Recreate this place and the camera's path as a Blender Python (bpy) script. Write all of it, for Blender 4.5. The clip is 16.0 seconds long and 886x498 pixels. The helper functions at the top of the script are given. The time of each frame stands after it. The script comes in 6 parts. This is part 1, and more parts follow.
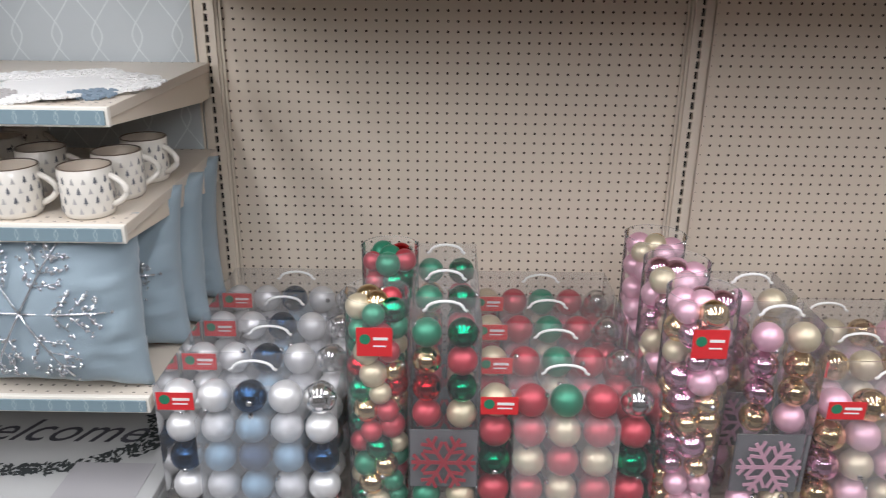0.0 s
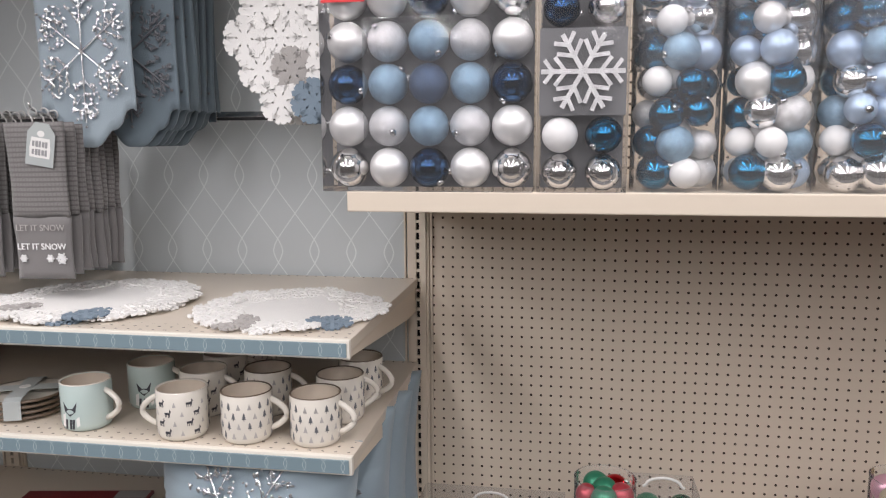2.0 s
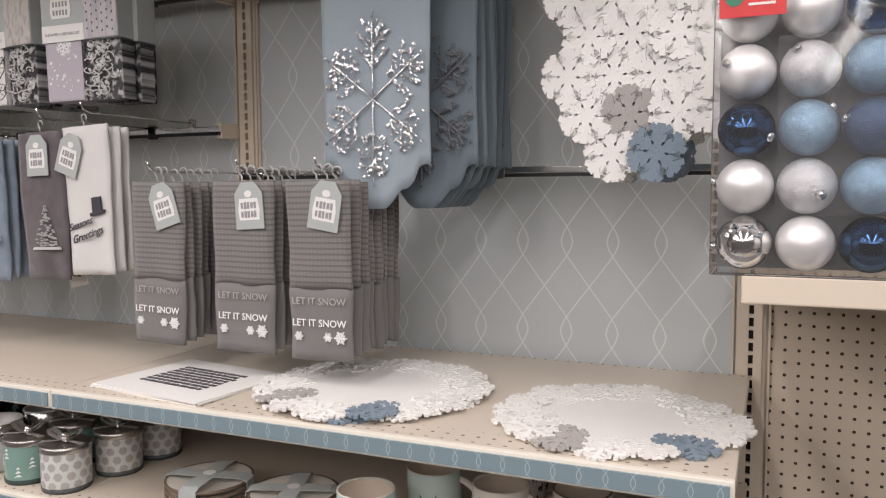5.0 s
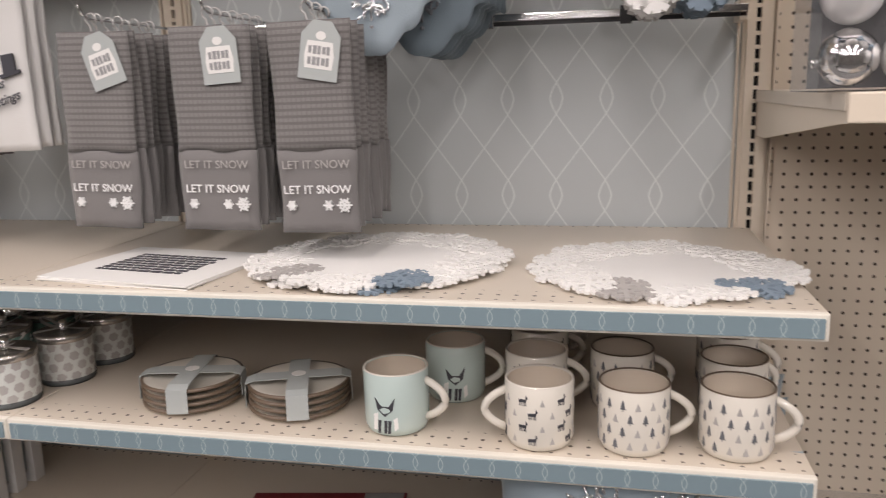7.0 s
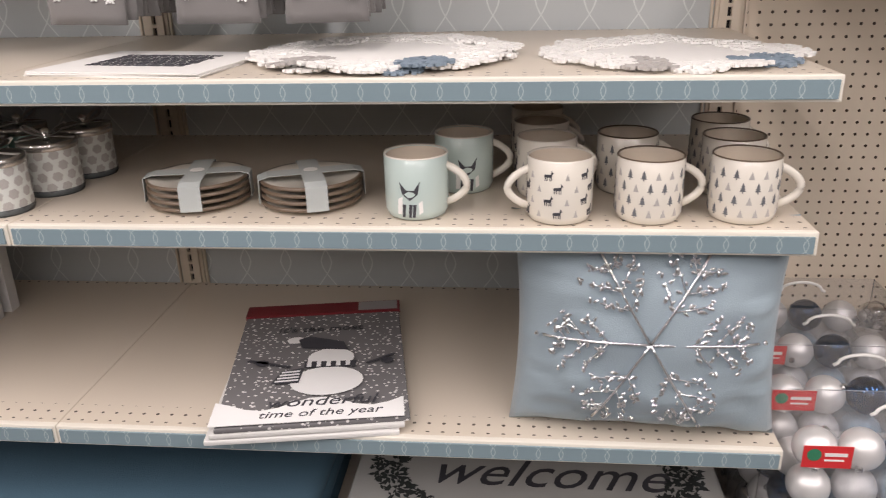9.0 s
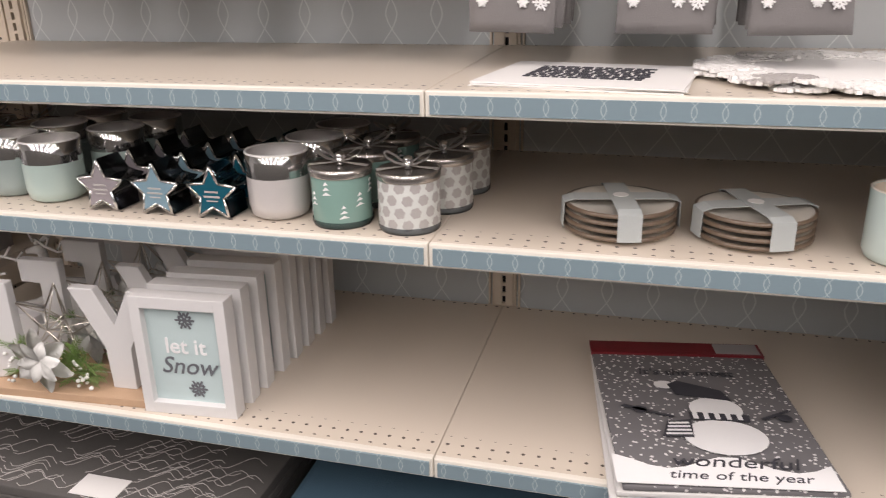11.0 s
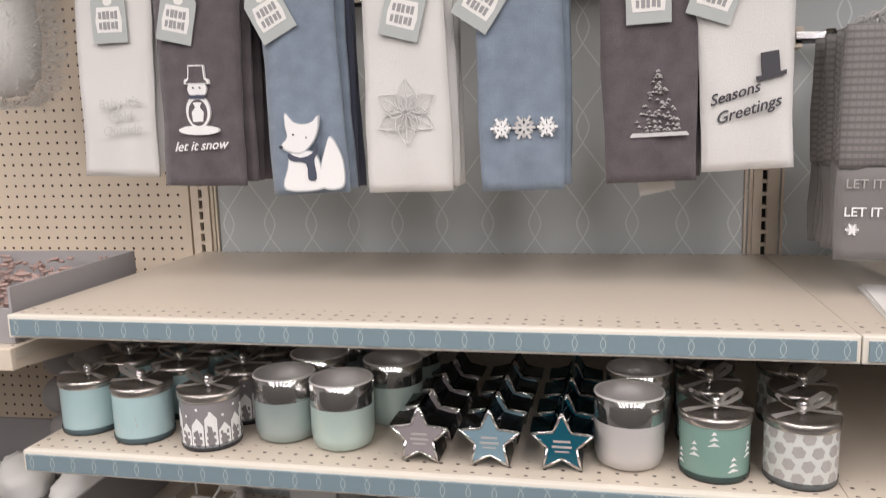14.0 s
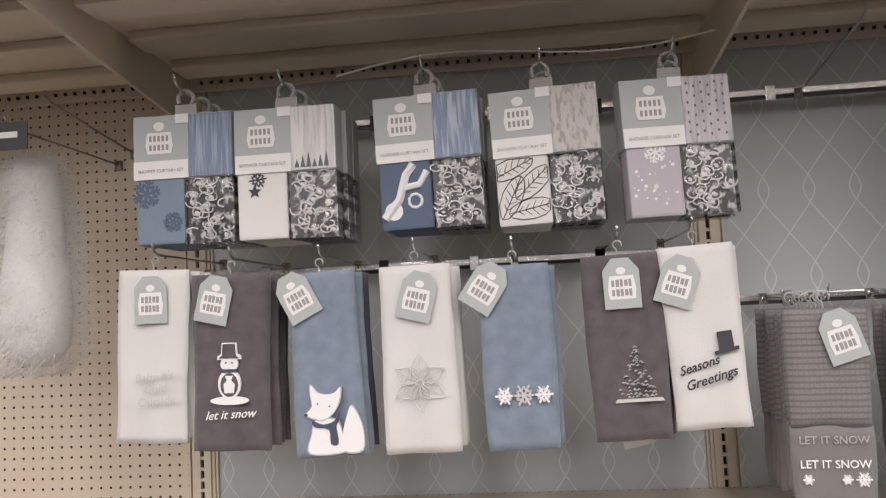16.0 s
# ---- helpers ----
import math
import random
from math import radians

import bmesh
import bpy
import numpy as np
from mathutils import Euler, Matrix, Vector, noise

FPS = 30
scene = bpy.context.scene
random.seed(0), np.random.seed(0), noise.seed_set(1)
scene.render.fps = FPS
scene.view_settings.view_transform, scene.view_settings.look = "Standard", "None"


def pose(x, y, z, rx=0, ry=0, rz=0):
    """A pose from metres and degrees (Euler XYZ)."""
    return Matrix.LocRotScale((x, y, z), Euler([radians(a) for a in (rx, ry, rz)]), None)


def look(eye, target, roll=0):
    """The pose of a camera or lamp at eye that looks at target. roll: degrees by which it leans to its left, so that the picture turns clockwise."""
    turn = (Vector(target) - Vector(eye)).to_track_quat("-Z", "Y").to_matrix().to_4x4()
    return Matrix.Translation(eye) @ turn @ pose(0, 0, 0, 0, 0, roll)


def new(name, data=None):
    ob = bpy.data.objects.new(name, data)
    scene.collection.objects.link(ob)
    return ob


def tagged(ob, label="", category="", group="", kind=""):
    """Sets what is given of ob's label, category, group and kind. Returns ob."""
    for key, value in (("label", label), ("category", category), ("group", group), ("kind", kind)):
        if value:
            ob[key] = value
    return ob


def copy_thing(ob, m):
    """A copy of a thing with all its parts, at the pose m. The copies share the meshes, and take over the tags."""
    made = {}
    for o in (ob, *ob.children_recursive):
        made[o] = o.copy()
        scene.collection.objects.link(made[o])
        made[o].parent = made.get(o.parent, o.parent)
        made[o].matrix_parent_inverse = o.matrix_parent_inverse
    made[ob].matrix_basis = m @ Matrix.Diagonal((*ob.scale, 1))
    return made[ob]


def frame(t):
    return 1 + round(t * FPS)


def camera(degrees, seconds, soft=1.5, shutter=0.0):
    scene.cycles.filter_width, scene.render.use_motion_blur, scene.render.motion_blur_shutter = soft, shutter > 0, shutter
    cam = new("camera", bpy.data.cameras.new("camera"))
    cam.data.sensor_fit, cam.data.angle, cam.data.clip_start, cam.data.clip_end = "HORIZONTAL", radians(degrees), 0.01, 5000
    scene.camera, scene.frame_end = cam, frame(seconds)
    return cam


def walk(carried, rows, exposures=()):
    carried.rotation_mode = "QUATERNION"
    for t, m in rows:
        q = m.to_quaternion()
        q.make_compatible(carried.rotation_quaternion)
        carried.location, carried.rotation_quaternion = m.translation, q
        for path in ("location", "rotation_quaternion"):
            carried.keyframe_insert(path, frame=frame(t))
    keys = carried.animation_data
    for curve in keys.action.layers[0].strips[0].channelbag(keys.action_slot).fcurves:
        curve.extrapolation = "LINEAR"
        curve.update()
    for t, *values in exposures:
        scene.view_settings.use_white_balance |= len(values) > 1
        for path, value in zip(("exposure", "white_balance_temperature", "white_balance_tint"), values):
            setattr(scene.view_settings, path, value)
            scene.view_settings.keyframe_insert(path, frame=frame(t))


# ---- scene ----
cam = camera(59.5, 16.0, soft=1.1, shutter=0.2)
PATH = [
    (0, (0.604, 0.081, 1.333), (0.591, 1.951, 0.625), 0.6),
    (0.5, (0.534, 0.074, 1.354), (0.338, 1.933, 0.641), -0.1),
    (1, (0.464, 0.075, 1.389), (0.205, 1.966, 0.791), -0.2),
    (1.5, (0.419, 0.102, 1.427), (0.14, 2.045, 1.043), -0.3),
    (2, (0.391, 0.137, 1.442), (0.061, 2.088, 1.149), -0.3),
    (2.5, (0.379, 0.188, 1.461), (-0.025, 2.137, 1.269), -0.3),
    (3, (0.372, 0.259, 1.475), (-0.168, 2.18, 1.35), -0.2),
    (3.5, (0.323, 0.307, 1.474), (-0.367, 2.182, 1.372), -0.0),
    (4, (0.212, 0.358, 1.473), (-0.497, 2.225, 1.378), -0.1),
    (4.5, (0.086, 0.369, 1.465), (-0.647, 2.228, 1.382), 0.2),
    (4.7, (0.065, 0.382, 1.464), (-0.717, 2.219, 1.358), 0.0),
    (6.8, (-0.229, 0.469, 1.359), (-0.81, 2.343, 0.974), -1.1),
    (7, (-0.267, 0.443, 1.359), (-0.69, 2.357, 0.959), -1.5),
    (7.5, (-0.325, 0.383, 1.332), (-0.496, 2.312, 0.833), -1.8),
    (8, (-0.344, 0.358, 1.293), (-0.463, 2.245, 0.641), -1.5),
    (8.2, (-0.351, 0.356, 1.277), (-0.455, 2.217, 0.554), -1.4),
    (10.3, (-0.736, 0.408, 1.227), (-1.152, 2.227, 0.507), -1.3),
    (10.5, (-0.798, 0.413, 1.221), (-1.236, 2.234, 0.52), -1.2),
    (11, (-0.922, 0.424, 1.24), (-1.412, 2.234, 0.546), -1.0),
    (11.5, (-1.083, 0.428, 1.25), (-1.595, 2.241, 0.577), -1.6),
    (12, (-1.222, 0.418, 1.266), (-1.749, 2.234, 0.616), -2.0),
    (12.5, (-1.342, 0.445, 1.272), (-1.87, 2.278, 0.672), -2.2),
    (13, (-1.464, 0.479, 1.256), (-1.989, 2.318, 0.671), -2.3),
    (13.5, (-1.507, 0.473, 1.278), (-1.983, 2.348, 0.771), -1.3),
    (14, (-1.536, 0.429, 1.347), (-1.937, 2.363, 1.035), -1.6),
    (14.5, (-1.596, 0.369, 1.405), (-1.954, 2.326, 1.201), -2.5),
    (15, (-1.612, 0.325, 1.466), (-1.903, 2.3, 1.346), -3.0),
    (15.5, (-1.618, 0.279, 1.5), (-1.864, 2.264, 1.512), -3.0),
    (16, (-1.636, 0.234, 1.502), (-1.849, 2.217, 1.657), -2.8),
]
walk(cam, [(t, look(eye, target, roll)) for t, eye, target, roll in PATH],
     [(0, 0.12, 6000, 9), (1.5, -0.08, 6250, 12), (3.5, -0.18, 6500, 13), (7, -0.22, 6750, 15), (8.2, -0.1, 6750, 15), (11, 0.02, 6750, 16), (13, -0.03, 6600, 13), (16, -0.08, 6700, 14)])

# ---- light: rows of ceiling fluorescents ----
world = bpy.data.worlds.new("world")
world.use_nodes = True
world.node_tree.nodes["Background"].inputs[0].default_value = (1, 0.97, 0.93, 1)
world.node_tree.nodes["Background"].inputs[1].default_value = 0.008
scene.world = world
LAMP_X = (-6.5, -4.6, -2.7, -0.8, 1.1, 3.0, 4.9)
LAMP_Y, LAMP_LEN, LAMP_Z, LAMP_W = -8.4, 19.0, 3.9, 355.0
for lx in LAMP_X:
    ld = bpy.data.lights.new("tube_light", "AREA")
    ld.shape, ld.size, ld.size_y, ld.energy, ld.color = "RECTANGLE", 0.16, LAMP_LEN, LAMP_W, (1.0, 0.955, 0.94)
    lo = new("tube_light", ld)
    lo.location = (lx, LAMP_Y, LAMP_Z)

# ---- materials ----
MATS = {}


def mth(nt, op, a, b=None, c=None):
    n = nt.nodes.new("ShaderNodeMath")
    n.operation = op
    for i, v in enumerate((a, b, c)):
        if v is None:
            continue
        if isinstance(v, (int, float)):
            n.inputs[i].default_value = v
        else:
            nt.links.new(v, n.inputs[i])
    return n.outputs[0]


def blend(nt, fac, a, b):
    n = nt.nodes.new("ShaderNodeMix")
    n.data_type = "RGBA"
    for i, v in ((0, fac), (6, a), (7, b)):
        if isinstance(v, (int, float)):
            n.inputs[i].default_value = v
        elif isinstance(v, tuple):
            n.inputs[i].default_value = (*v, 1)
        else:
            nt.links.new(v, n.inputs[i])
    return n.outputs[2]


def mat(name, col, rough=0.5, metal=0.0, var=0.08, scale=30.0, bump=0.15, fine=400.0, sheen=0.0, coat=0.0):
    """Base colour varied at two scales, with a fine relief."""
    if name in MATS:
        return MATS[name]
    m = bpy.data.materials.new(name)
    m.use_nodes = True
    nt = m.node_tree
    bs = nt.nodes["Principled BSDF"]
    tc = nt.nodes.new("ShaderNodeTexCoord")
    n1, n2 = nt.nodes.new("ShaderNodeTexNoise"), nt.nodes.new("ShaderNodeTexNoise")
    n1.inputs["Scale"].default_value, n2.inputs["Scale"].default_value = scale * 0.2, fine
    n1.inputs["Detail"].default_value, n2.inputs["Detail"].default_value = 4, 2
    for n in (n1, n2):
        nt.links.new(tc.outputs["Object"], n.inputs["Vector"])
    f = mth(nt, "ADD", mth(nt, "MULTIPLY", n1.outputs[0], 0.6), mth(nt, "MULTIPLY", n2.outputs[0], 0.4))
    dark = tuple(c * (1 - var) for c in col)
    light = tuple(min(1, c * (1 + var)) for c in col)
    out = blend(nt, f, dark, light)
    nt.links.new(out, bs.inputs["Base Color"])
    bs.inputs["Roughness"].default_value, bs.inputs["Metallic"].default_value = rough, metal
    bs.inputs["Sheen Weight"].default_value = sheen
    bs.inputs["Coat Weight"].default_value = coat
    if bump:
        b = nt.nodes.new("ShaderNodeBump")
        b.inputs["Strength"].default_value, b.inputs["Distance"].default_value = bump, 0.002
        nt.links.new(n2.outputs[0], b.inputs["Height"])
        nt.links.new(b.outputs[0], bs.inputs["Normal"])
    MATS[name] = m
    return m


def axes(nt):
    tc = nt.nodes.new("ShaderNodeTexCoord")
    s = nt.nodes.new("ShaderNodeSeparateXYZ")
    nt.links.new(tc.outputs["Object"], s.inputs[0])
    return s.outputs


def relayer(m, mask, col, strength=1.0, bump=0.0):
    """Lay a second colour over a material where mask is 1."""
    nt = m.node_tree
    bs = nt.nodes["Principled BSDF"]
    old = bs.inputs["Base Color"].links[0].from_socket
    nt.links.new(blend(nt, mth(nt, "MULTIPLY", mask, strength), old, col), bs.inputs["Base Color"])
    if bump:
        b = nt.nodes.new("ShaderNodeBump")
        b.inputs["Strength"].default_value, b.inputs["Distance"].default_value = 1.0, bump
        nt.links.new(mask, b.inputs["Height"])
        old_n = bs.inputs["Normal"].links[0].from_socket
        nt.links.new(old_n, b.inputs["Normal"])
        nt.links.new(b.outputs[0], bs.inputs["Normal"])


def cell(nt, v, pitch):
    """Distance in metres from the middle of the cell of a row with that pitch."""
    return mth(nt, "MULTIPLY", mth(nt, "SUBTRACT", mth(nt, "FRACT", mth(nt, "DIVIDE", v, pitch)), 0.5), pitch)


def dots(nt, u, v, pitch, r):
    a, b = cell(nt, u, pitch), cell(nt, v, pitch)
    d = mth(nt, "SQRT", mth(nt, "ADD", mth(nt, "MULTIPLY", a, a), mth(nt, "MULTIPLY", b, b)))
    return mth(nt, "LESS_THAN", d, r)


CREAM = (0.67, 0.585, 0.48)
m_cream = mat("cream_steel", CREAM, 0.42, 0, 0.05, 6, 0.05)
m_cream_shelf = mat("cream_shelf", (0.61, 0.54, 0.455), 0.36, 0, 0.06, 8, 0.05)
nt = m_cream_shelf.node_tree
X, Y, Z = axes(nt)
front = mth(nt, "LESS_THAN", Y, 0.062)
back = mth(nt, "MULTIPLY", mth(nt, "GREATER_THAN", Y, 0.585), mth(nt, "LESS_THAN", Y, 0.612))
band = mth(nt, "MULTIPLY", mth(nt, "ADD", front, back), mth(nt, "GREATER_THAN", Y, 0.012))
relayer(m_cream_shelf, mth(nt, "MULTIPLY", dots(nt, X, Y, 0.0254, 0.0031), band), (0.05, 0.035, 0.025), 0.95, -0.003)
m_peg = mat("pegboard", (0.665, 0.575, 0.465), 0.6, 0, 0.05, 5, 0.1)
nt = m_peg.node_tree
X, Y, Z = axes(nt)
relayer(m_peg, dots(nt, X, Z, 0.0254, 0.0033), (0.055, 0.035, 0.022), 1.0, -0.004)
m_slot = mat("slot_dark", (0.012, 0.01, 0.009), 0.8)

# wallpaper with a lattice of wavy lines
m_wall = mat("blue_wallpaper", (0.53, 0.565, 0.575), 0.55, 0, 0.07, 10, 0.08)
nt = m_wall.node_tree
X, Y, Z = axes(nt)
# per column of 0.1007 m two mirrored zigzag strands, which cross above and below a slim loop
tri = mth(nt, "ABSOLUTE", mth(nt, "SUBTRACT", mth(nt, "FRACT", mth(nt, "DIVIDE", mth(nt, "SUBTRACT", Z, 1.138), 0.4)), 0.5))
run = mth(nt, "MULTIPLY", mth(nt, "SUBTRACT", 0.25, tri), 0.3)
run = mth(nt, "SMOOTH_MIN", mth(nt, "SMOOTH_MAX", run, -0.0645, 0.03), 0.0645, 0.03)
lines = None
for sgn in (1, -1):
    d = mth(nt, "ABSOLUTE", cell(nt, mth(nt, "ADD", mth(nt, "SUBTRACT", X, 0.738), mth(nt, "MULTIPLY", run, sgn)), 0.1007))
    ln = mth(nt, "LESS_THAN", d, 0.0017)
    lines = ln if lines is None else mth(nt, "MAXIMUM", lines, ln)
relayer(m_wall, lines, (0.76, 0.80, 0.79), 0.75)

# printed strip with a row of small loops
m_strip = mat("blue_strip", (0.20, 0.275, 0.31), 0.38, 0, 0.08, 20, 0.04)
nt = m_strip.node_tree
X, Y, Z = axes(nt)
up = mth(nt, "ABSOLUTE", Z)
arc = mth(nt, "SUBTRACT", 0.0034, mth(nt, "MULTIPLY", mth(nt, "MULTIPLY", up, up), 45.0))
ring = mth(nt, "LESS_THAN", mth(nt, "ABSOLUTE", mth(nt, "SUBTRACT", mth(nt, "ABSOLUTE", cell(nt, X, 0.037)), mth(nt, "ABSOLUTE", arc))), 0.0006)
relayer(m_strip, ring, (0.62, 0.68, 0.69), 0.5)

m_edge = mat("white_edge", (0.74, 0.70, 0.62), 0.4)
m_chrome = mat("chrome", (0.72, 0.72, 0.72), 0.16, 1.0, 0.02, 20, 0)
m_bar = mat("dull_chrome", (0.38, 0.36, 0.34), 0.3, 1.0, 0.1, 20, 0)
m_black = mat("black_plastic", (0.02, 0.02, 0.022), 0.4)
m_white = mat("white_card", (0.78, 0.77, 0.75), 0.55, 0, 0.03)
m_plasticw = mat("white_plastic", (0.75, 0.74, 0.72), 0.3)
m_pack_dark = mat("dark_pack_sheet", (0.13, 0.13, 0.135), 0.5)
m_ink = mat("dark_ink", (0.045, 0.045, 0.055), 0.6)
m_greyink = mat("grey_ink", (0.13, 0.135, 0.15), 0.6)
m_thread = mat("white_thread", (0.80, 0.80, 0.80), 0.7, 0, 0.06)
m_silverthread = mat("silver_thread", (0.58, 0.575, 0.57), 0.45, 0.15, 0.1)
m_tag = mat("sage_tag", (0.41, 0.44, 0.435), 0.6, 0, 0.05)
m_red = mat("red_label", (0.62, 0.03, 0.035), 0.4, 0, 0.05)
m_green_disc = mat("green_disc", (0.03, 0.19, 0.10), 0.4)
m_floor = mat("floor_tile", (0.13, 0.127, 0.124), 0.3, 0, 0.06, 3)
m_paint = mat("wall_paint", (0.40, 0.396, 0.39), 0.7, 0, 0.04, 3)
m_light_block = mat("light_block_grey", (0.17, 0.16, 0.15), 0.7, 0, 0.2, 4)
m_towel_w = mat("towel_white", (0.67, 0.66, 0.645), 0.95, 0, 0.06, 30, 0.6, 700, 0.3)
m_towel_g = mat("towel_mauve", (0.105, 0.088, 0.097), 0.95, 0, 0.75, 170, 0.6, 700, 0.3)
m_towel_b = mat("towel_blue", (0.20, 0.25, 0.315), 0.95, 0, 0.5, 170, 0.6, 700, 0.3)
m_towel_n = mat("towel_navy", (0.07, 0.08, 0.12), 0.95, 0, 0.12, 60, 0.6, 700, 0.2)
m_grey = mat("towel_grey", (0.185, 0.176, 0.174), 0.95, 0, 0.08, 40, 0.5, 700, 0.2)
m_waffle = mat("waffle_grey", (0.155, 0.146, 0.142), 0.95, 0, 0.08, 40, 0.4, 700, 0.2)
nt = m_waffle.node_tree
X, Y, Z = axes(nt)
rib = mth(nt, "LESS_THAN", mth(nt, "ABSOLUTE", cell(nt, Z, 0.0105)), 0.0030)
rib = mth(nt, "MULTIPLY", rib, mth(nt, "ADD", 0.55, mth(nt, "MULTIPLY", mth(nt, "LESS_THAN", mth(nt, "ABSOLUTE", cell(nt, X, 0.0085)), 0.003), 0.45)))
relayer(m_waffle, rib, (0.235, 0.224, 0.22), 0.9, 0.004)
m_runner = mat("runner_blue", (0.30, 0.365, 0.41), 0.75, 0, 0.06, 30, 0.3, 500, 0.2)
# darkened copy of runner_blue: paints the shade on the runners behind
m_runner_shaded = mat("runner_blue_shaded", (0.15, 0.195, 0.23), 0.75, 0, 0.08, 30, 0.3, 500, 0.2)
m_bead = mat("silver_bead", (0.80, 0.81, 0.83), 0.18, 0.9, 0.1)
m_lace = mat("white_felt", (0.79, 0.78, 0.76), 0.9, 0, 0.08, 60, 0.5)
m_lace_blue = mat("blue_felt", (0.20, 0.26, 0.32), 0.9, 0, 0.1, 60, 0.5)
m_lace_grey = mat("grey_felt", (0.42, 0.40, 0.385), 0.9, 0, 0.1, 60, 0.5)
m_ceramic = mat("cream_ceramic", (0.72, 0.68, 0.61), 0.16, 0, 0.03, 20, 0, coat=0.4)
m_ceramic_in = mat("mug_inside", (0.60, 0.52, 0.43), 0.2, 0, 0.03, 20, 0)
m_mint = mat("mint_ceramic", (0.50, 0.60, 0.575), 0.18, 0, 0.03, 20, 0, coat=0.4)
m_rim = mat("brown_rim", (0.14, 0.10, 0.07), 0.3)
m_pillow = mat("pillow_blue", (0.27, 0.34, 0.385), 0.8, 0, 0.07, 25, 0.3, 500, 0.3)
m_pillow_dk = mat("pillow_teal", (0.13, 0.20, 0.25), 0.85, 0, 0.1, 25, 0.3, 500, 0.3)
m_kraft = mat("light_wood", (0.46, 0.31, 0.20), 0.6, 0, 0.15, 60)
m_whitewood = mat("white_wood", (0.66, 0.655, 0.65), 0.5, 0, 0.04)
m_pale = mat("pale_aqua", (0.50, 0.61, 0.61), 0.6, 0, 0.03)
m_porcelain = mat("porcelain", (0.80, 0.795, 0.78), 0.12, 0, 0.02, 10, 0, coat=0.5)
m_greycard = mat("grey_card", (0.33, 0.32, 0.325), 0.65, 0, 0.04)
m_fur = mat("white_fur", (0.80, 0.79, 0.77), 0.8, 0, 0.06)
m_leaf = mat("needle_green", (0.16, 0.26, 0.07), 0.6, 0, 0.3, 60)
m_petal = mat("white_petal", (0.78, 0.78, 0.75), 0.6, 0, 0.05)
m_wire = mat("champagne_wire", (0.62, 0.58, 0.52), 0.3, 0.8)
m_mat_grey = mat("charcoal_mat", (0.10, 0.095, 0.09), 0.95, 0, 0.3, 80, 0.6)
m_mat_white = mat("ivory_mat", (0.40, 0.40, 0.39), 0.9, 0, 0.05, 60, 0.4)
m_leafgrey = mat("leaf_grey", (0.025, 0.03, 0.03), 0.9, 0, 0.4, 200)
m_navyblue = mat("dusty_blue_fleece", (0.055, 0.115, 0.165), 0.9, 0, 0.15, 40, 0.5)
m_snowgrey = mat("grey_print", (0.155, 0.15, 0.155), 0.8, 0, 0.06)
nt = m_snowgrey.node_tree
tc = nt.nodes.new("ShaderNodeTexCoord")
vo = nt.nodes.new("ShaderNodeTexVoronoi")
vo.inputs["Scale"].default_value = 95
nt.links.new(tc.outputs["Object"], vo.inputs["Vector"])
relayer(m_snowgrey, mth(nt, "LESS_THAN", vo.outputs["Distance"], 0.27), (0.72, 0.71, 0.70), 0.9)
m_maroon = mat("maroon_card", (0.17, 0.012, 0.018), 0.4)
m_green_tin = mat("green_glass", (0.20, 0.33, 0.29), 0.22, 0, 0.1, 30, 0, coat=0.4)
m_aqua_wax = mat("aqua_wax", (0.40, 0.56, 0.58), 0.25, 0, 0.04, 20, 0, coat=0.6)
m_white_wax = mat("white_wax", (0.62, 0.64, 0.61), 0.3, 0, 0.04, 20, 0, coat=0.4)
m_grey_wax = mat("grey_glass", (0.25, 0.235, 0.245), 0.25, 0, 0.04, 20, 0, coat=0.4)
m_lid = mat("tin_lid", (0.50, 0.47, 0.44), 0.25, 0.9, 0.05, 20, 0)
m_mercury = mat("mercury_glass", (0.66, 0.66, 0.65), 0.10, 0.95, 0.12, 90, 0)
m_frost_m = mat("frosted_mint", (0.46, 0.58, 0.545), 0.3, 0.15, 0.08, 30, 0, coat=0.4)
m_frost_g = mat("frosted_sage", (0.33, 0.40, 0.39), 0.3, 0.15, 0.08, 30, 0, coat=0.4)
m_frost_w = mat("frosted_white", (0.56, 0.54, 0.53), 0.35, 0.1, 0.08, 30, 0, coat=0.4)
m_star_g = mat("star_wax_grey", (0.27, 0.245, 0.26), 0.35)
m_star_b = mat("star_wax_blue", (0.18, 0.29, 0.35), 0.35)
m_star_t = mat("star_wax_teal", (0.008, 0.085, 0.125), 0.25)
m_ribbon = mat("grey_ribbon", (0.62, 0.60, 0.575), 0.35)


def clear(name, tint, body, rough):
    """Thin clear plastic or glass: mostly see-through, gloss by angle."""
    m = bpy.data.materials.new(name)
    m.use_nodes = True
    nt = m.node_tree
    nt.nodes.remove(nt.nodes["Principled BSDF"])
    tr, gl, mx, fr = (nt.nodes.new(k) for k in ("ShaderNodeBsdfTransparent", "ShaderNodeBsdfGlossy", "ShaderNodeMixShader", "ShaderNodeFresnel"))
    tr.inputs[0].default_value = (*tint, 1)
    gl.inputs["Roughness"].default_value = rough
    fr.inputs[0].default_value = body
    nt.links.new(fr.outputs[0], mx.inputs[0])
    nt.links.new(tr.outputs[0], mx.inputs[1])
    nt.links.new(gl.outputs[0], mx.inputs[2])
    nt.links.new(mx.outputs[0], nt.nodes["Material Output"].inputs[0])
    return m


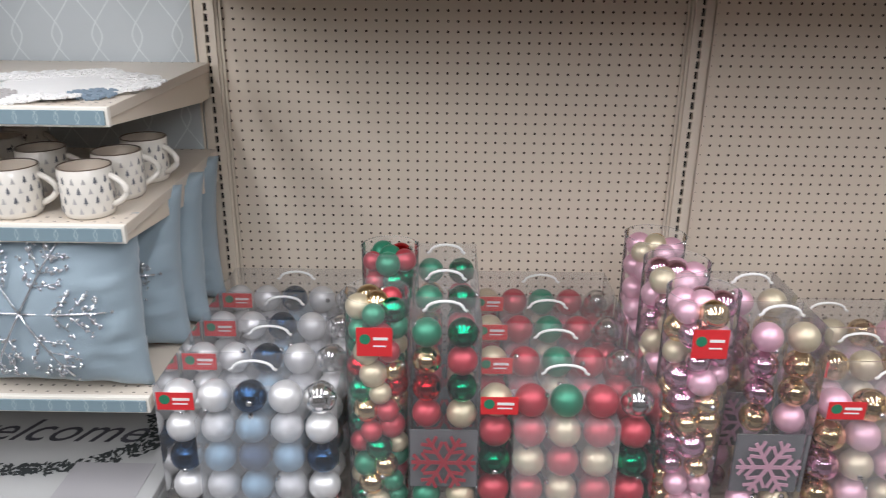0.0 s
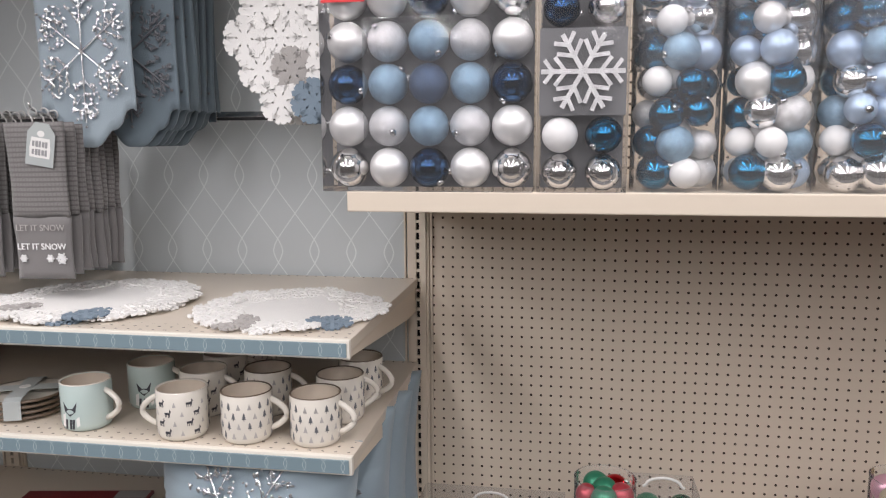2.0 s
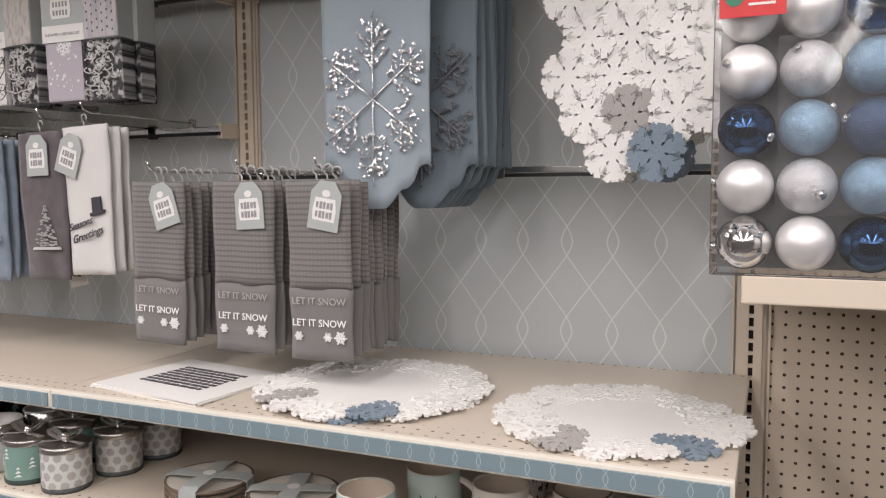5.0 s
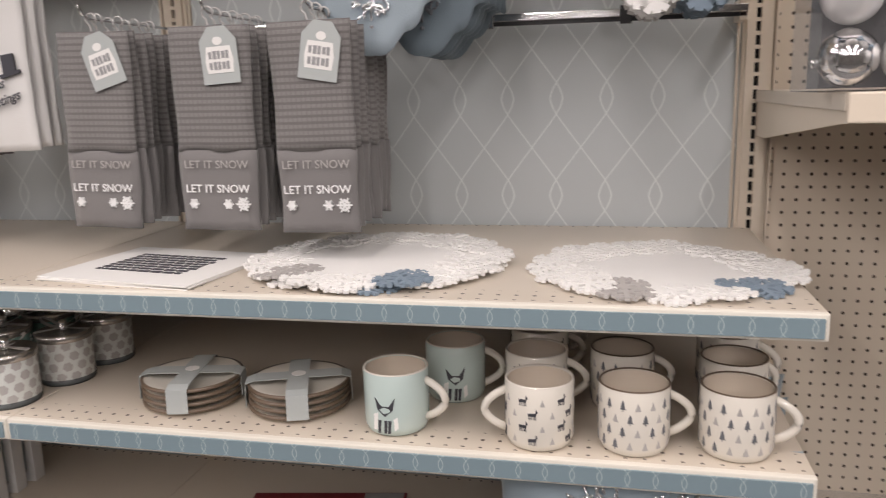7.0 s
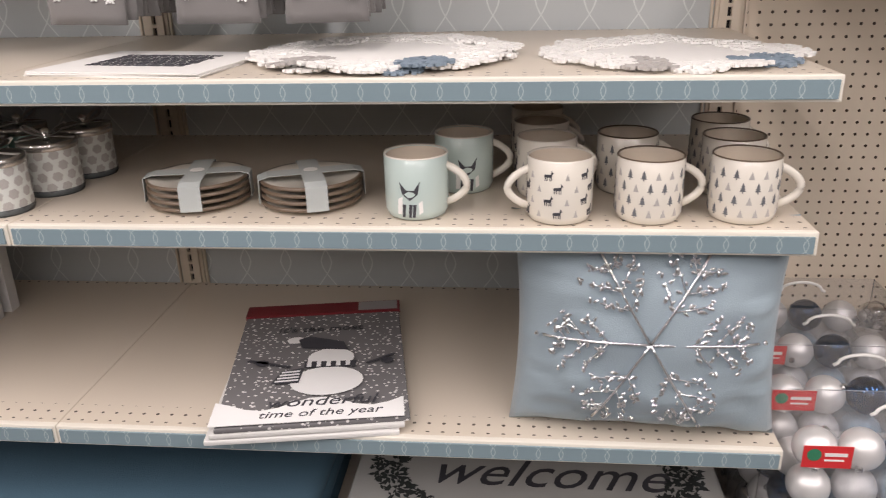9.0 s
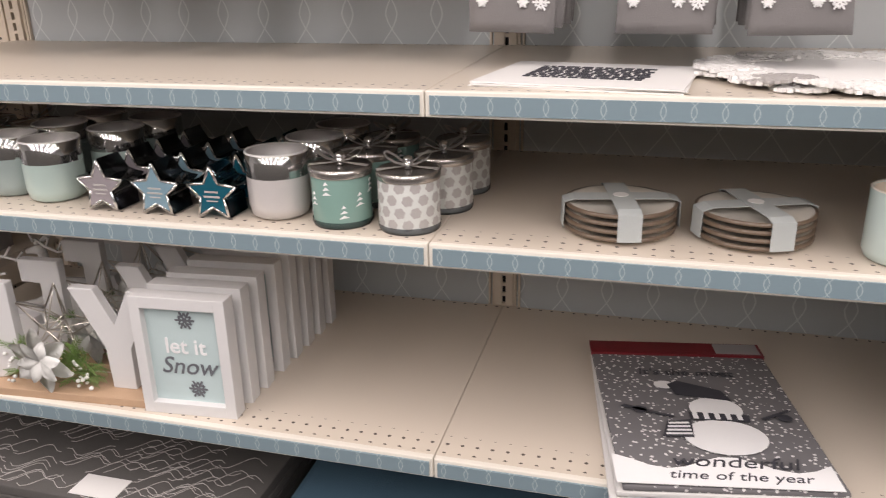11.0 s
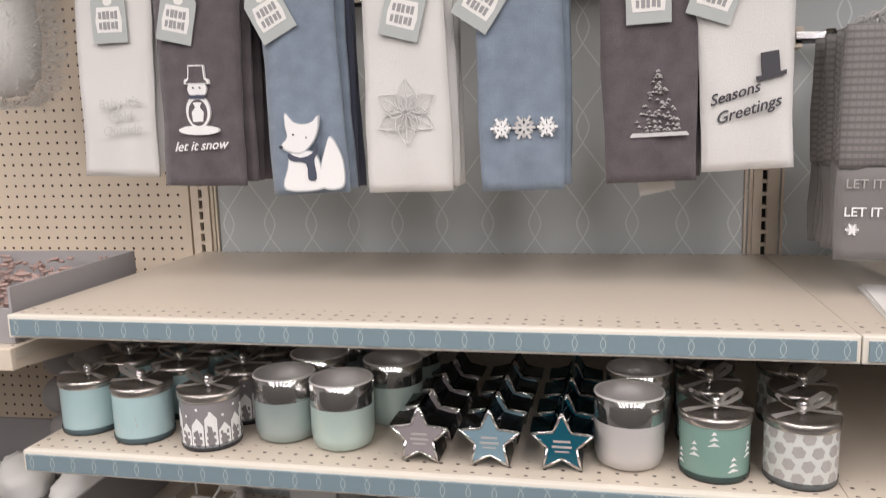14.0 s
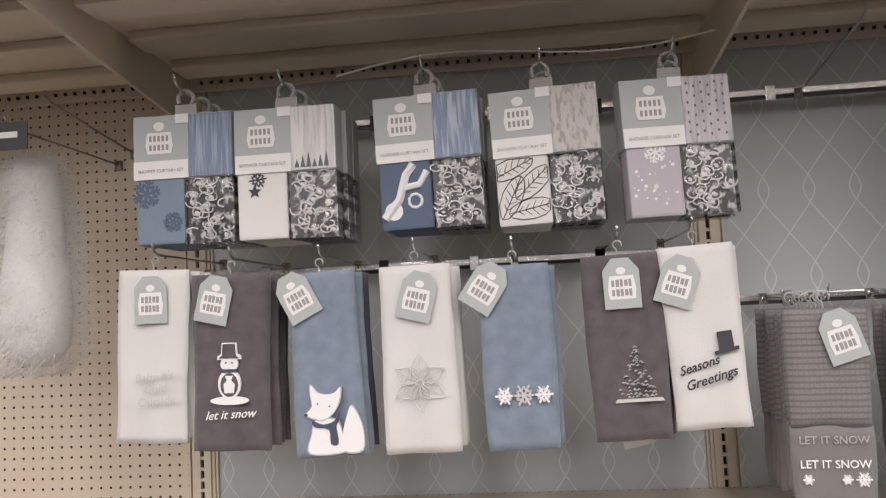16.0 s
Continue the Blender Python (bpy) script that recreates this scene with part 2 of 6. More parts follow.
def milky(m, amount):
    """A thin white veil over a clear material."""
    nt = m.node_tree
    out = nt.nodes["Material Output"]
    old = out.inputs[0].links[0].from_socket
    df, mx = nt.nodes.new("ShaderNodeBsdfDiffuse"), nt.nodes.new("ShaderNodeMixShader")
    df.inputs[0].default_value = (0.8, 0.8, 0.8, 1)
    mx.inputs[0].default_value = amount
    nt.links.new(old, mx.inputs[1])
    nt.links.new(df.outputs[0], mx.inputs[2])
    nt.links.new(mx.outputs[0], out.inputs[0])
    return m


m_clear = milky(clear("clear_plastic", (0.96, 0.96, 0.97), 1.35, 0.06), 0.035)
m_haze = milky(clear("hazy_plastic", (0.95, 0.95, 0.96), 1.35, 0.10), 0.045)
m_tray = milky(clear("tray_plastic", (0.95, 0.95, 0.96), 1.30, 0.15), 0.16)
m_drum = milky(clear("drum_plastic", (0.97, 0.97, 0.975), 1.12, 0.08), 0.09)
m_bag = clear("clear_bag", (0.86, 0.86, 0.87), 1.5, 0.12)
m_glass_dark = clear("smoked_glass", (0.30, 0.32, 0.34), 1.5, 0.03)
m_glass_teal = clear("teal_glass", (0.10, 0.34, 0.42), 1.5, 0.03)


def ball_mat(name, col, kind):
    if kind == "shiny":
        return mat(name, col, 0.07, 1.0, 0.02, 10, 0)
    if kind == "glitter":
        return mat(name, col, 0.38, 0.6, 0.6, 400, 1.0, 520)
    if kind == "pearl":
        return mat(name, col, 0.33, 0.45, 0.02, 10, 0)
    return mat(name, col, 0.6, 0.0, 0.03, 10, 0.1)


B = {
    "W": ball_mat("ball_white", (0.74, 0.73, 0.72), "matte"), "P": ball_mat("ball_pearl", (0.74, 0.73, 0.72), "pearl"),
    "S": ball_mat("ball_silver", (0.80, 0.79, 0.78), "shiny"), "G": ball_mat("ball_glitter_silver", (0.66, 0.66, 0.66), "glitter"),
    "N": ball_mat("ball_navy", (0.03, 0.075, 0.16), "shiny"), "n": ball_mat("ball_glitter_navy", (0.05, 0.09, 0.17), "glitter"),
    "b": ball_mat("ball_glitter_blue", (0.26, 0.40, 0.52), "glitter"), "L": ball_mat("ball_light_blue", (0.40, 0.51, 0.66), "pearl"),
    "T": ball_mat("ball_teal", (0.015, 0.13, 0.24), "shiny"),
    "R": ball_mat("ball_red", (0.46, 0.055, 0.075), "pearl"), "r": ball_mat("ball_red_shiny", (0.65, 0.02, 0.03), "shiny"),
    "E": ball_mat("ball_green", (0.04, 0.24, 0.14), "pearl"), "e": ball_mat("ball_green_shiny", (0.01, 0.32, 0.16), "shiny"),
    "C": ball_mat("ball_champagne", (0.56, 0.48, 0.33), "pearl"), "g": ball_mat("ball_gold", (0.80, 0.60, 0.34), "shiny"),
    "K": ball_mat("ball_pink", (0.72, 0.42, 0.52), "pearl"), "k": ball_mat("ball_pink_shiny", (0.78, 0.45, 0.62), "shiny"),
    "D": ball_mat("ball_burgundy", (0.16, 0.015, 0.03), "shiny"),
}


# ---- building helpers ----
def mesh_of(name, bm, material, smooth=False):
    me = bpy.data.meshes.new(name)
    bmesh.ops.recalc_face_normals(bm, faces=bm.faces[:])
    if smooth:
        for f in bm.faces:
            f.smooth = True
    bm.to_mesh(me)
    bm.free()
    me.materials.append(material)
    return me


def part(name, bm, material, parent, label="", smooth=False, at=None):
    me = bm if isinstance(bm, bpy.types.Mesh) else mesh_of(name, bm, material, smooth)
    ob = new(name, me)
    ob.parent = parent
    if at is not None:
        ob.matrix_basis = at
    if label:
        ob["label"] = label
    return ob


def thing(name, label, category, m, group="", kind=""):
    ob = new(name)
    ob.empty_display_size = 0.05
    ob.matrix_basis = m
    return tagged(ob, label, category, group, kind)


def solo(name, bm, material, label, category, m, group="", kind="", smooth=False):
    me = bm if isinstance(bm, bpy.types.Mesh) else mesh_of(name, bm, material, smooth)
    ob = new(name, me)
    ob.matrix_basis = m
    return tagged(ob, label, category, group, kind)


def box(x0, y0, z0, x1, y1, z1, bevel=0.0, bm=None):
    own = bm is None
    bm = bm or bmesh.new()
    v = [bm.verts.new((x, y, z)) for z in (z0, z1) for y in (y0, y1) for x in (x0, x1)]
    for f in ((0, 1, 3, 2), (4, 6, 7, 5), (0, 4, 5, 1), (2, 3, 7, 6), (0, 2, 6, 4), (1, 5, 7, 3)):
        bm.faces.new([v[i] for i in f])
    if bevel and own:
        bmesh.ops.bevel(bm, geom=bm.edges[:], offset=bevel, segments=2, affect="EDGES", profile=0.6)
    return bm


def prism(pts, y0, y1, bm=None, bevel=0.0):
    """A flat outline in x and z, given a thickness from y0 to y1."""
    own = bm is None
    bm = bm or bmesh.new()
    a = [bm.verts.new((x, y0, z)) for x, z in pts]
    b = [bm.verts.new((x, y1, z)) for x, z in pts]
    bm.faces.new(a)
    bm.faces.new(b[::-1])
    n = len(pts)
    for i in range(n):
        bm.faces.new((a[i], b[i], b[(i + 1) % n], a[(i + 1) % n]))
    if bevel and own:
        bmesh.ops.bevel(bm, geom=bm.edges[:], offset=bevel, segments=1, affect="EDGES")
    return bm


def lathe(profile, seg=32, bm=None):
    bm = bm or bmesh.new()
    rings = []
    for r, z in profile:
        if r < 1e-5:
            rings.append([bm.verts.new((0, 0, z))])
        else:
            rings.append([bm.verts.new((r * math.cos(2 * math.pi * i / seg), r * math.sin(2 * math.pi * i / seg), z)) for i in range(seg)])
    for p, q in zip(rings, rings[1:]):
        for i in range(seg):
            j = (i + 1) % seg
            f = [p[i % len(p)], p[j % len(p)], q[j % len(q)], q[i % len(q)]]
            f = list(dict.fromkeys(f))
            if len(f) > 2:
                bm.faces.new(f)
    return bm


def rod(points, r, seg=8, bm=None):
    """A round bar along points."""
    bm = bm or bmesh.new()
    pts = [Vector(p) for p in points]
    rings = []
    for i, p in enumerate(pts):
        d = (pts[min(i + 1, len(pts) - 1)] - pts[max(i - 1, 0)]).normalized()
        s = d.cross(Vector((0.31, 0.17, 0.93))).normalized()
        t = d.cross(s)
        rings.append([bm.verts.new(p + r * (math.cos(2 * math.pi * k / seg) * s + math.sin(2 * math.pi * k / seg) * t)) for k in range(seg)])
    for a, b in zip(rings, rings[1:]):
        for k in range(seg):
            bm.faces.new((a[k], a[(k + 1) % seg], b[(k + 1) % seg], b[k]))
    bm.faces.new(rings[0])
    bm.faces.new(rings[-1][::-1])
    return bm


def sheet(w, h, t, nx=8, nz=16, amp=0.004, seed=0, foot=None):
    """A hanging slab of cloth, from z = 0 down to -h, with soft waves; foot(u) lengthens its lower edge."""
    bm = bmesh.new()
    grid = {}
    for side in (0, 1):
        for j in range(nz + 1):
            for i in range(nx + 1):
                uu, vv = i / nx - 0.5, j / nz
                x = uu * w * (1 + 0.03 * math.sin(vv * 5 + seed))
                z = -vv * (h + (foot(uu) if foot else 0.0))
                edge = min(1, 4 * min(0.5 - abs(uu), vv + 0.02, 1.02 - vv) + 0.35)
                wav = amp * vv * math.sin(uu * 9 + seed * 1.7 + vv * 2) + amp * noise.noise(Vector((uu * 3 + seed * 7.3, vv * 4, seed)))
                y = wav + (-t / 2 if side == 0 else t / 2) * edge
                grid[side, i, j] = bm.verts.new((x + 0.3 * amp * noise.noise(Vector((seed, vv * 6, uu))), y, z))
    for j in range(nz):
        for i in range(nx):
            bm.faces.new((grid[0, i, j], grid[0, i, j + 1], grid[0, i + 1, j + 1], grid[0, i + 1, j]))
            bm.faces.new((grid[1, i, j], grid[1, i + 1, j], grid[1, i + 1, j + 1], grid[1, i, j + 1]))
    for j in range(nz):
        for i in (0, nx):
            bm.faces.new((grid[0, i, j], grid[1, i, j], grid[1, i, j + 1], grid[0, i, j + 1]))
    for i in range(nx):
        for j in (0, nz):
            bm.faces.new((grid[0, i, j], grid[0, i + 1, j], grid[1, i + 1, j], grid[1, i, j]))
    return bm


def flake(r, w, t, branches=2, bm=None, cx=0, cz=0, turn=0.0, y=0.0):
    """A six-armed snowflake, flat in x and z, its front at y: one outline that runs out and back along each arm."""
    side = []
    for q in range(branches):
        f, ln, bw = (0.45 + 0.3 * q) * r, r * (0.36 - 0.08 * q), w * 0.45
        ex, ev = f + ln * math.cos(0.9), w / 2 + ln * math.sin(0.9)
        nx, nv = -math.sin(0.9) * bw, math.cos(0.9) * bw
        side += [(f - bw, w / 2), (ex + nx, ev + nv), (ex - nx, ev - nv), (f + bw * 1.3, w / 2)]
    side = [(min(a, r), b) for a, b in side]
    arm = [(w / 2 / math.tan(math.pi / 6), -w / 2)] + [(a, -b) for a, b in side] + [(r, -w / 2), (r, w / 2)] + side[::-1]
    pts = []
    for k in range(6):
        a = turn + k * math.pi / 3
        pts += [(cx + p * math.cos(a) - q * math.sin(a), cz + p * math.sin(a) + q * math.cos(a)) for p, q in arm]
    return prism(pts, y, y + t, bm)


def words(name, body, size, material, parent, m, label="", width=1.0, bold=0.0, align="CENTER", slant=0.0):
    """Lettering as a thin mesh; m turns its x-y plane to where it stands."""
    cu = bpy.data.curves.new("t", "FONT")
    cu.body, cu.size, cu.align_x, cu.align_y = body, size, align, "CENTER"
    cu.extrude, cu.space_character, cu.shear, cu.offset, cu.resolution_u = 0.0004, width, slant, bold, 3
    ob = bpy.data.objects.new("t", cu)
    scene.collection.objects.link(ob)
    bpy.context.view_layer.update()
    me = bpy.data.meshes.new_from_object(ob.evaluated_get(bpy.context.evaluated_depsgraph_get()))
    bpy.data.objects.remove(ob)
    me.materials.clear()
    me.materials.append(material)
    return part(name, me, material, parent, label, at=m)


UP = pose(0, 0, 0, 90)


def upright_text(x, y, z, tilt=0.0):
    return pose(x, y, z, 90, 0, 0) @ pose(0, 0, 0, 0, 0, tilt)


def bars(rows, bm=None, y=0.0, t=0.0006):
    """Unreadable print: short bars (x0, z, x1, height)."""
    bm = bm or bmesh.new()
    for x0, z, x1, h in rows:
        box(x0, y - t, z - h / 2, x1, y, z + h / 2, bm=bm)
    return bm


def structure(name, bm, material, smooth=False):
    ob = new(name, mesh_of(name, bm, material, smooth))
    return tagged(ob, kind="structure")


# ---- the room ----
structure("floor", box(-10, -18.6, -0.1, 9, 2.4, 0), m_floor)
structure("ceiling", box(-10, -18.6, 4.2, 9, 2.4, 4.3), m_paint)
structure("wall_north", box(-10, 2.3, 0, 9, 2.4, 4.2), m_paint)
structure("wall_south", box(-10, -18.6, 0, 9, -18.5, 4.2), m_paint)
structure("wall_west", box(-10, -18.5, 0, -9.9, 2.3, 4.2), m_paint)
structure("wall_east", box(8.9, -18.5, 0, 9, 2.3, 4.2), m_paint)
# unseen plain gondola back, added across the aisle to block low lamp light
structure("aisle_light_block", box(-7, -1.15, 0, 6, -0.85, 1.66), m_light_block)
lamp = thing("ceiling_light", "white steel fluorescent batten under the ceiling", "ceiling light", pose(LAMP_X[0], LAMP_Y, LAMP_Z), "ceiling lights")
part("housing", box(-0.11, -LAMP_LEN / 2, 0.02, 0.11, LAMP_LEN / 2, 0.09, 0.008), m_plasticw, lamp)
part("stem", rod([(0, 0, 0.09), (0, 0, 0.30)], 0.012), m_plasticw, lamp)
for lx in LAMP_X[1:]:
    copy_thing(lamp, pose(lx, LAMP_Y, LAMP_Z))

# ---- shelving: bays 1.22 m wide ----
BAY, FRONT, BACK = 1.22, 1.448, 2.07
EDGES = [-3.66, -2.44, -1.22, 0.0, 1.22, 2.44]
TALL = 2.25
for i, (x0, x1) in enumerate(zip(EDGES, EDGES[1:])):
    blue = -2.45 < x0 < -0.1
    cut = 0.026 if x0 < -2 and blue else 0.0
    pan = new("back_panel", mesh_of("back_panel", box(-cut, 0, 0, BAY - cut, 0.02, TALL), m_wall if blue else m_peg))
    pan.location = (x0 + cut, BACK + 0.004, 0)
    tagged(pan, "grey-blue lattice wallpaper panel behind the shelves" if blue else "cream perforated pegboard panel behind the shelves", "back panel", kind="structure")


def upright(x):
    ob = thing("upright_post", "cream steel upright with a column of dark slots", "shelf upright", pose(x, BACK, 0), "shelf uprights", "structure")
    bm = bmesh.new()
    for s in (-1, 1):
        box(min(s * 0.0045, s * 0.021), -0.012, 0, max(s * 0.0045, s * 0.021), 0.003, TALL, bm=bm)
        box(min(s * 0.021, s * 0.028), -0.004, 0, max(s * 0.021, s * 0.028), 0.003, TALL, bm=bm)
    for k in range(int(TALL / 0.0254)):
        box(-0.0045, -0.0115, k * 0.0254, 0.0045, -0.003, k * 0.0254 + 0.0072, bm=bm)
    part("post", bm, m_cream, ob)
    for s in (-1, 1):
        part("flange", box(s * 0.0345 - 0.0025, -0.006, 0, s * 0.0345 + 0.0025, 0.003, TALL, 0.001), m_cream, ob)
    part("slot_back", box(-0.0045, -0.001, 0, 0.0045, 0.002, TALL), m_slot, ob, "dark slots")


for x in EDGES:
    upright(x)


def shelf(x0, z, strip, deep=None, width=BAY):
    """A steel shelf with its rolled front rail, two tapered end brackets and, on the blue bays, a printed strip."""
    deep = deep or (BACK - FRONT)
    lab = "cream steel shelf with a blue printed strip along its rail" if strip else "cream steel shelf with a plain front rail"
    ob = thing("shelf", lab, "shelf", pose(x0, BACK - deep, z), "gondola shelves")
    w = width - 0.0004
    part("deck", box(0.0003, 0.004, -0.022, w, deep - 0.016, 0, 0.002), m_cream_shelf, ob)
    part("rail", box(0.001, -0.008, -0.036, w, 0.0045, 0.0005, 0.0025), m_edge if strip else m_cream, ob)
    if strip:
        part("price_strip", box(0.008, -0.0115, -0.0128, w - 0.006, -0.006, 0.0128), m_strip, ob, "blue strip printed with small white loops", at=pose(0, 0, -0.0185))
    for bx in (0.004, w - 0.007):
        prof = [(0.0, -0.0), (deep - 0.02, 0.0), (deep - 0.02, -0.085), (deep - 0.10, -0.085), (0.02, -0.036), (0.0, -0.036)]
        bm = prism(prof, 0, 0.003)
        part("bracket", bm, m_cream, ob, at=pose(bx + 0.003, 0.0, -0.001, 0, 0, 90))
    return ob


S1, S2, S3, DECK = 1.077, 0.856, 0.486, 0.15
for x0 in (-2.44, -1.22):
    for z in (S1, S2, S3):
        shelf(x0, z, True)
for x0 in (0.0, 1.22):
    shelf(x0, 1.345, False)
for z in (1.022, 0.572):
    shelf(-3.66, z, False)


def base(x0):
    ob = thing("base_deck", "cream steel base shelf with a kick plate on the floor", "base shelf", pose(x0, FRONT - 0.03, 0), "base shelves")
    part("deck", box(0.002, 0, DECK - 0.03, BAY - 0.002, 0.64, DECK, 0.003), m_cream_shelf, ob)
    part("kick_plate", box(0.002, 0.02, 0, BAY - 0.002, 0.03, DECK - 0.03), m_cream, ob)


for x0 in EDGES[:-1]:
    base(x0)


def canopy(x0):
    """The top shelf, seen from below: a ribbed pan on long brackets."""
    ob = thing("top_shelf", "cream steel top shelf seen from below, with ribs and perforated edge", "shelf", pose(x0, 1.30, 2.10), "top shelves")
    part("pan", box(0.003, 0, 0, BAY - 0.003, 0.76, 0.03, 0.002), m_cream, ob)
    for y in (0.02, 0.21, 0.40, 0.59):
        part("rib", box(0.02, y, -0.022, BAY - 0.02, y + 0.085, 0.001, 0.006), m_cream, ob)
    part("back_lip", box(0.003, 0.735, -0.035, BAY - 0.003, 0.742, 0.0), m_cream_shelf, ob)
    bm = bmesh.new()
    for k in range(46):
        box(0.03 + k * 0.0254, 0.729, -0.018, 0.036 + k * 0.0254, 0.7345, -0.011, bm=bm)
    part("perforation", bm, m_slot, ob)
    prof = [(0.0, 0.0), (0.765, 0.0), (0.765, -0.12), (0.70, -0.12), (0.05, -0.05), (0.0, -0.03)]
    part("bracket", prism(prof, -0.004, 0.004), m_cream, ob, at=pose(0.0, 0, -0.004, 0, 0, 90))


for x0 in (-3.66, -2.44, -1.22):
    canopy(x0)


def crossbar(x0, z, seed):
    ob = thing("crossbar", "chrome hanging bar clipped between two uprights", "hanging bar", pose(x0, 2.0, z), "hanging bars")
    part("bar", box(0.03, -0.009, -0.006, BAY - 0.03, 0.0, 0.009, 0.002), m_chrome, ob)
    part("channel", box(0.032, -0.004, -0.013, BAY - 0.032, 0.003, -0.0055), m_black, ob, "black lower channel")
    for x in (0.03, BAY - 0.045):
        part("clip", box(x, -0.004, -0.02, x + 0.015, 0.068, 0.018, 0.002), m_cream, ob)
    rnd = random.Random(seed)
    for k in range(4):
        x = 0.15 + k * 0.28 + rnd.uniform(-0.04, 0.04)
        part("saddle", box(x, -0.012, -0.018, x + 0.022, 0.003, 0.016, 0.002), m_black if k % 2 else m_chrome, ob)


crossbar(-2.44, 1.945, 1)
crossbar(-2.44, 1.605, 2)
crossbar(-1.22, 1.945, 3)
crossbar(-1.22, 1.492, 4)


def peg_hook(x, z, length, rise=0.02, droop=0.0, dark=False, y=1.99):
    """A straight wire hook reaching forward from a bar, with an upturned tip."""
    pts = [(0, 0, 0), (0, -length * 0.5, droop * 0.5), (0, -length * 0.93, droop), (0, -length * 0.98, droop + rise * 0.3), (0, -length, droop + rise)]
    bm = rod(pts, 0.0024, 8)
    box(-0.008, -0.002, -0.014, 0.008, 0.010, 0.010, bm=bm)
    return solo("peg_hook", bm, m_bar if dark else m_chrome, "dull steel wire peg hook" if dark else "bent chrome wire peg hook on the bar", "hook", pose(x, y, z), "peg hooks", smooth=True)


# ---- baubles and their clear packs ----
def sphere(r, seg=26, rings=16):
    prof = [(r * math.sin(math.pi * k / rings), -r * math.cos(math.pi * k / rings)) for k in range(rings + 1)]
    prof[0], prof[-1] = (0, -r), (0, r)
    return lathe(prof, seg)


BALL = {}
CAP = mesh_of("bauble_cap", lathe([(0, 0.004), (0.0055, 0.004), (0.006, -0.004), (0.0, -0.004)], 10), m_chrome, True)


def ball(code, r, parent, x, y, z, cap=True, rnd=random.Random(3)):
    key = code, r
    if key not in BALL:
        BALL[key] = mesh_of("bauble", sphere(r), B[code], True)
    ob = part("bauble", BALL[key], None, parent, at=pose(x, y, z, rnd.uniform(-50, 50), rnd.uniform(-50, 50), rnd.uniform(0, 90)))
    if cap:
        a = rnd.uniform(0, 6.28)
        part("cap", CAP, None, ob, at=pose(0, 0, 0, rnd.uniform(60, 120), 0, math.degrees(a)) @ pose(0, 0, r + 0.002))
    return ob


def no_shadow(ob):
    ob.visible_shadow = False
    return ob


def handle(parent, x, y, z, w=0.05):
    pts = [(x - w, y, z - 0.004)] + [(x + w * math.cos(math.pi * (1 - k / 8)) * 0.85, y, z + 0.018 * math.sin(math.pi * k / 8)) for k in range(9)] + [(x + w, y, z - 0.004)]
    part("handle", rod(pts, 0.0032, 8), m_plasticw, parent, "white plastic carrying handle", smooth=True)


def red_label(parent, x, y, z, w=0.075, h=0.04):
    lab = part("label", box(x, y - 0.0012, z, x + w, y, z + h), m_red, parent, "red card label with a green disc")
    part("disc", prism([(x + 0.017 + 0.011 * math.cos(k * math.pi / 8), z + h * 0.6 + 0.011 * math.sin(k * math.pi / 8)) for k in range(16)], y - 0.002, y - 0.0013), m_green_disc, lab)
    part("print", bars([(x + 0.033, z + h * 0.62, x + w - 0.008, 0.006), (x + 0.033, z + h * 0.36, x + w - 0.012, 0.003)], y=y - 0.0013), m_white, lab)


def shell(parent, w, d, h, hazy=False):
    no_shadow(part("clear_case", box(-w / 2, 0, 0, w / 2, d, h, 0.003), m_haze if hazy else m_clear, parent, "clear plastic case"))


def flat_pack(m, rows, lab, group, layers=1, r=0.0345, pitch=0.0725, label_row=True, depth=0.152, dark_inside=False):
    """Five by five baubles in a flat clear carrying case; its front is y = 0."""
    ob = thing("ornament_pack", lab, "ornament pack", m, group)
    w, h = pitch * len(rows[0]) + 0.006, pitch * len(rows) + 0.008
    inner = pitch * (len(rows[0]) - 2)
    no_shadow(part("inner_tray", box(-inner / 2, 0.001, pitch + 0.004, inner / 2, depth - 0.01, h - pitch - 0.004, 0.002), m_clear if dark_inside else m_tray, ob, "clear plastic inner tray"))
    shell(ob, w, depth, h, not dark_inside)
    for ly in range(layers):
        for j, row in enumerate(rows):
            if ly and not j:
                continue
            for i, c in enumerate(row):
                ball(c, r, ob, (i - (len(row) - 1) / 2) * pitch, r + 0.004 + ly * 0.074, h - 0.004 - (j + 0.5) * pitch, ly == 0)
    if dark_inside:
        # added dark sheet: colours in the shaded interior behind the first layer
        part("shade_sheet", box(-w / 2 + 0.004, 0.076, 0.004, w / 2 - 0.004, 0.078, h - 0.004), m_pack_dark, ob, "dark sheet added as the shaded inside of the case")
    handle(ob, 0, depth / 2, h + 0.003)
    if label_row:
        red_label(ob, -w / 2 + 0.006, -0.001, h - 0.05)
    return ob


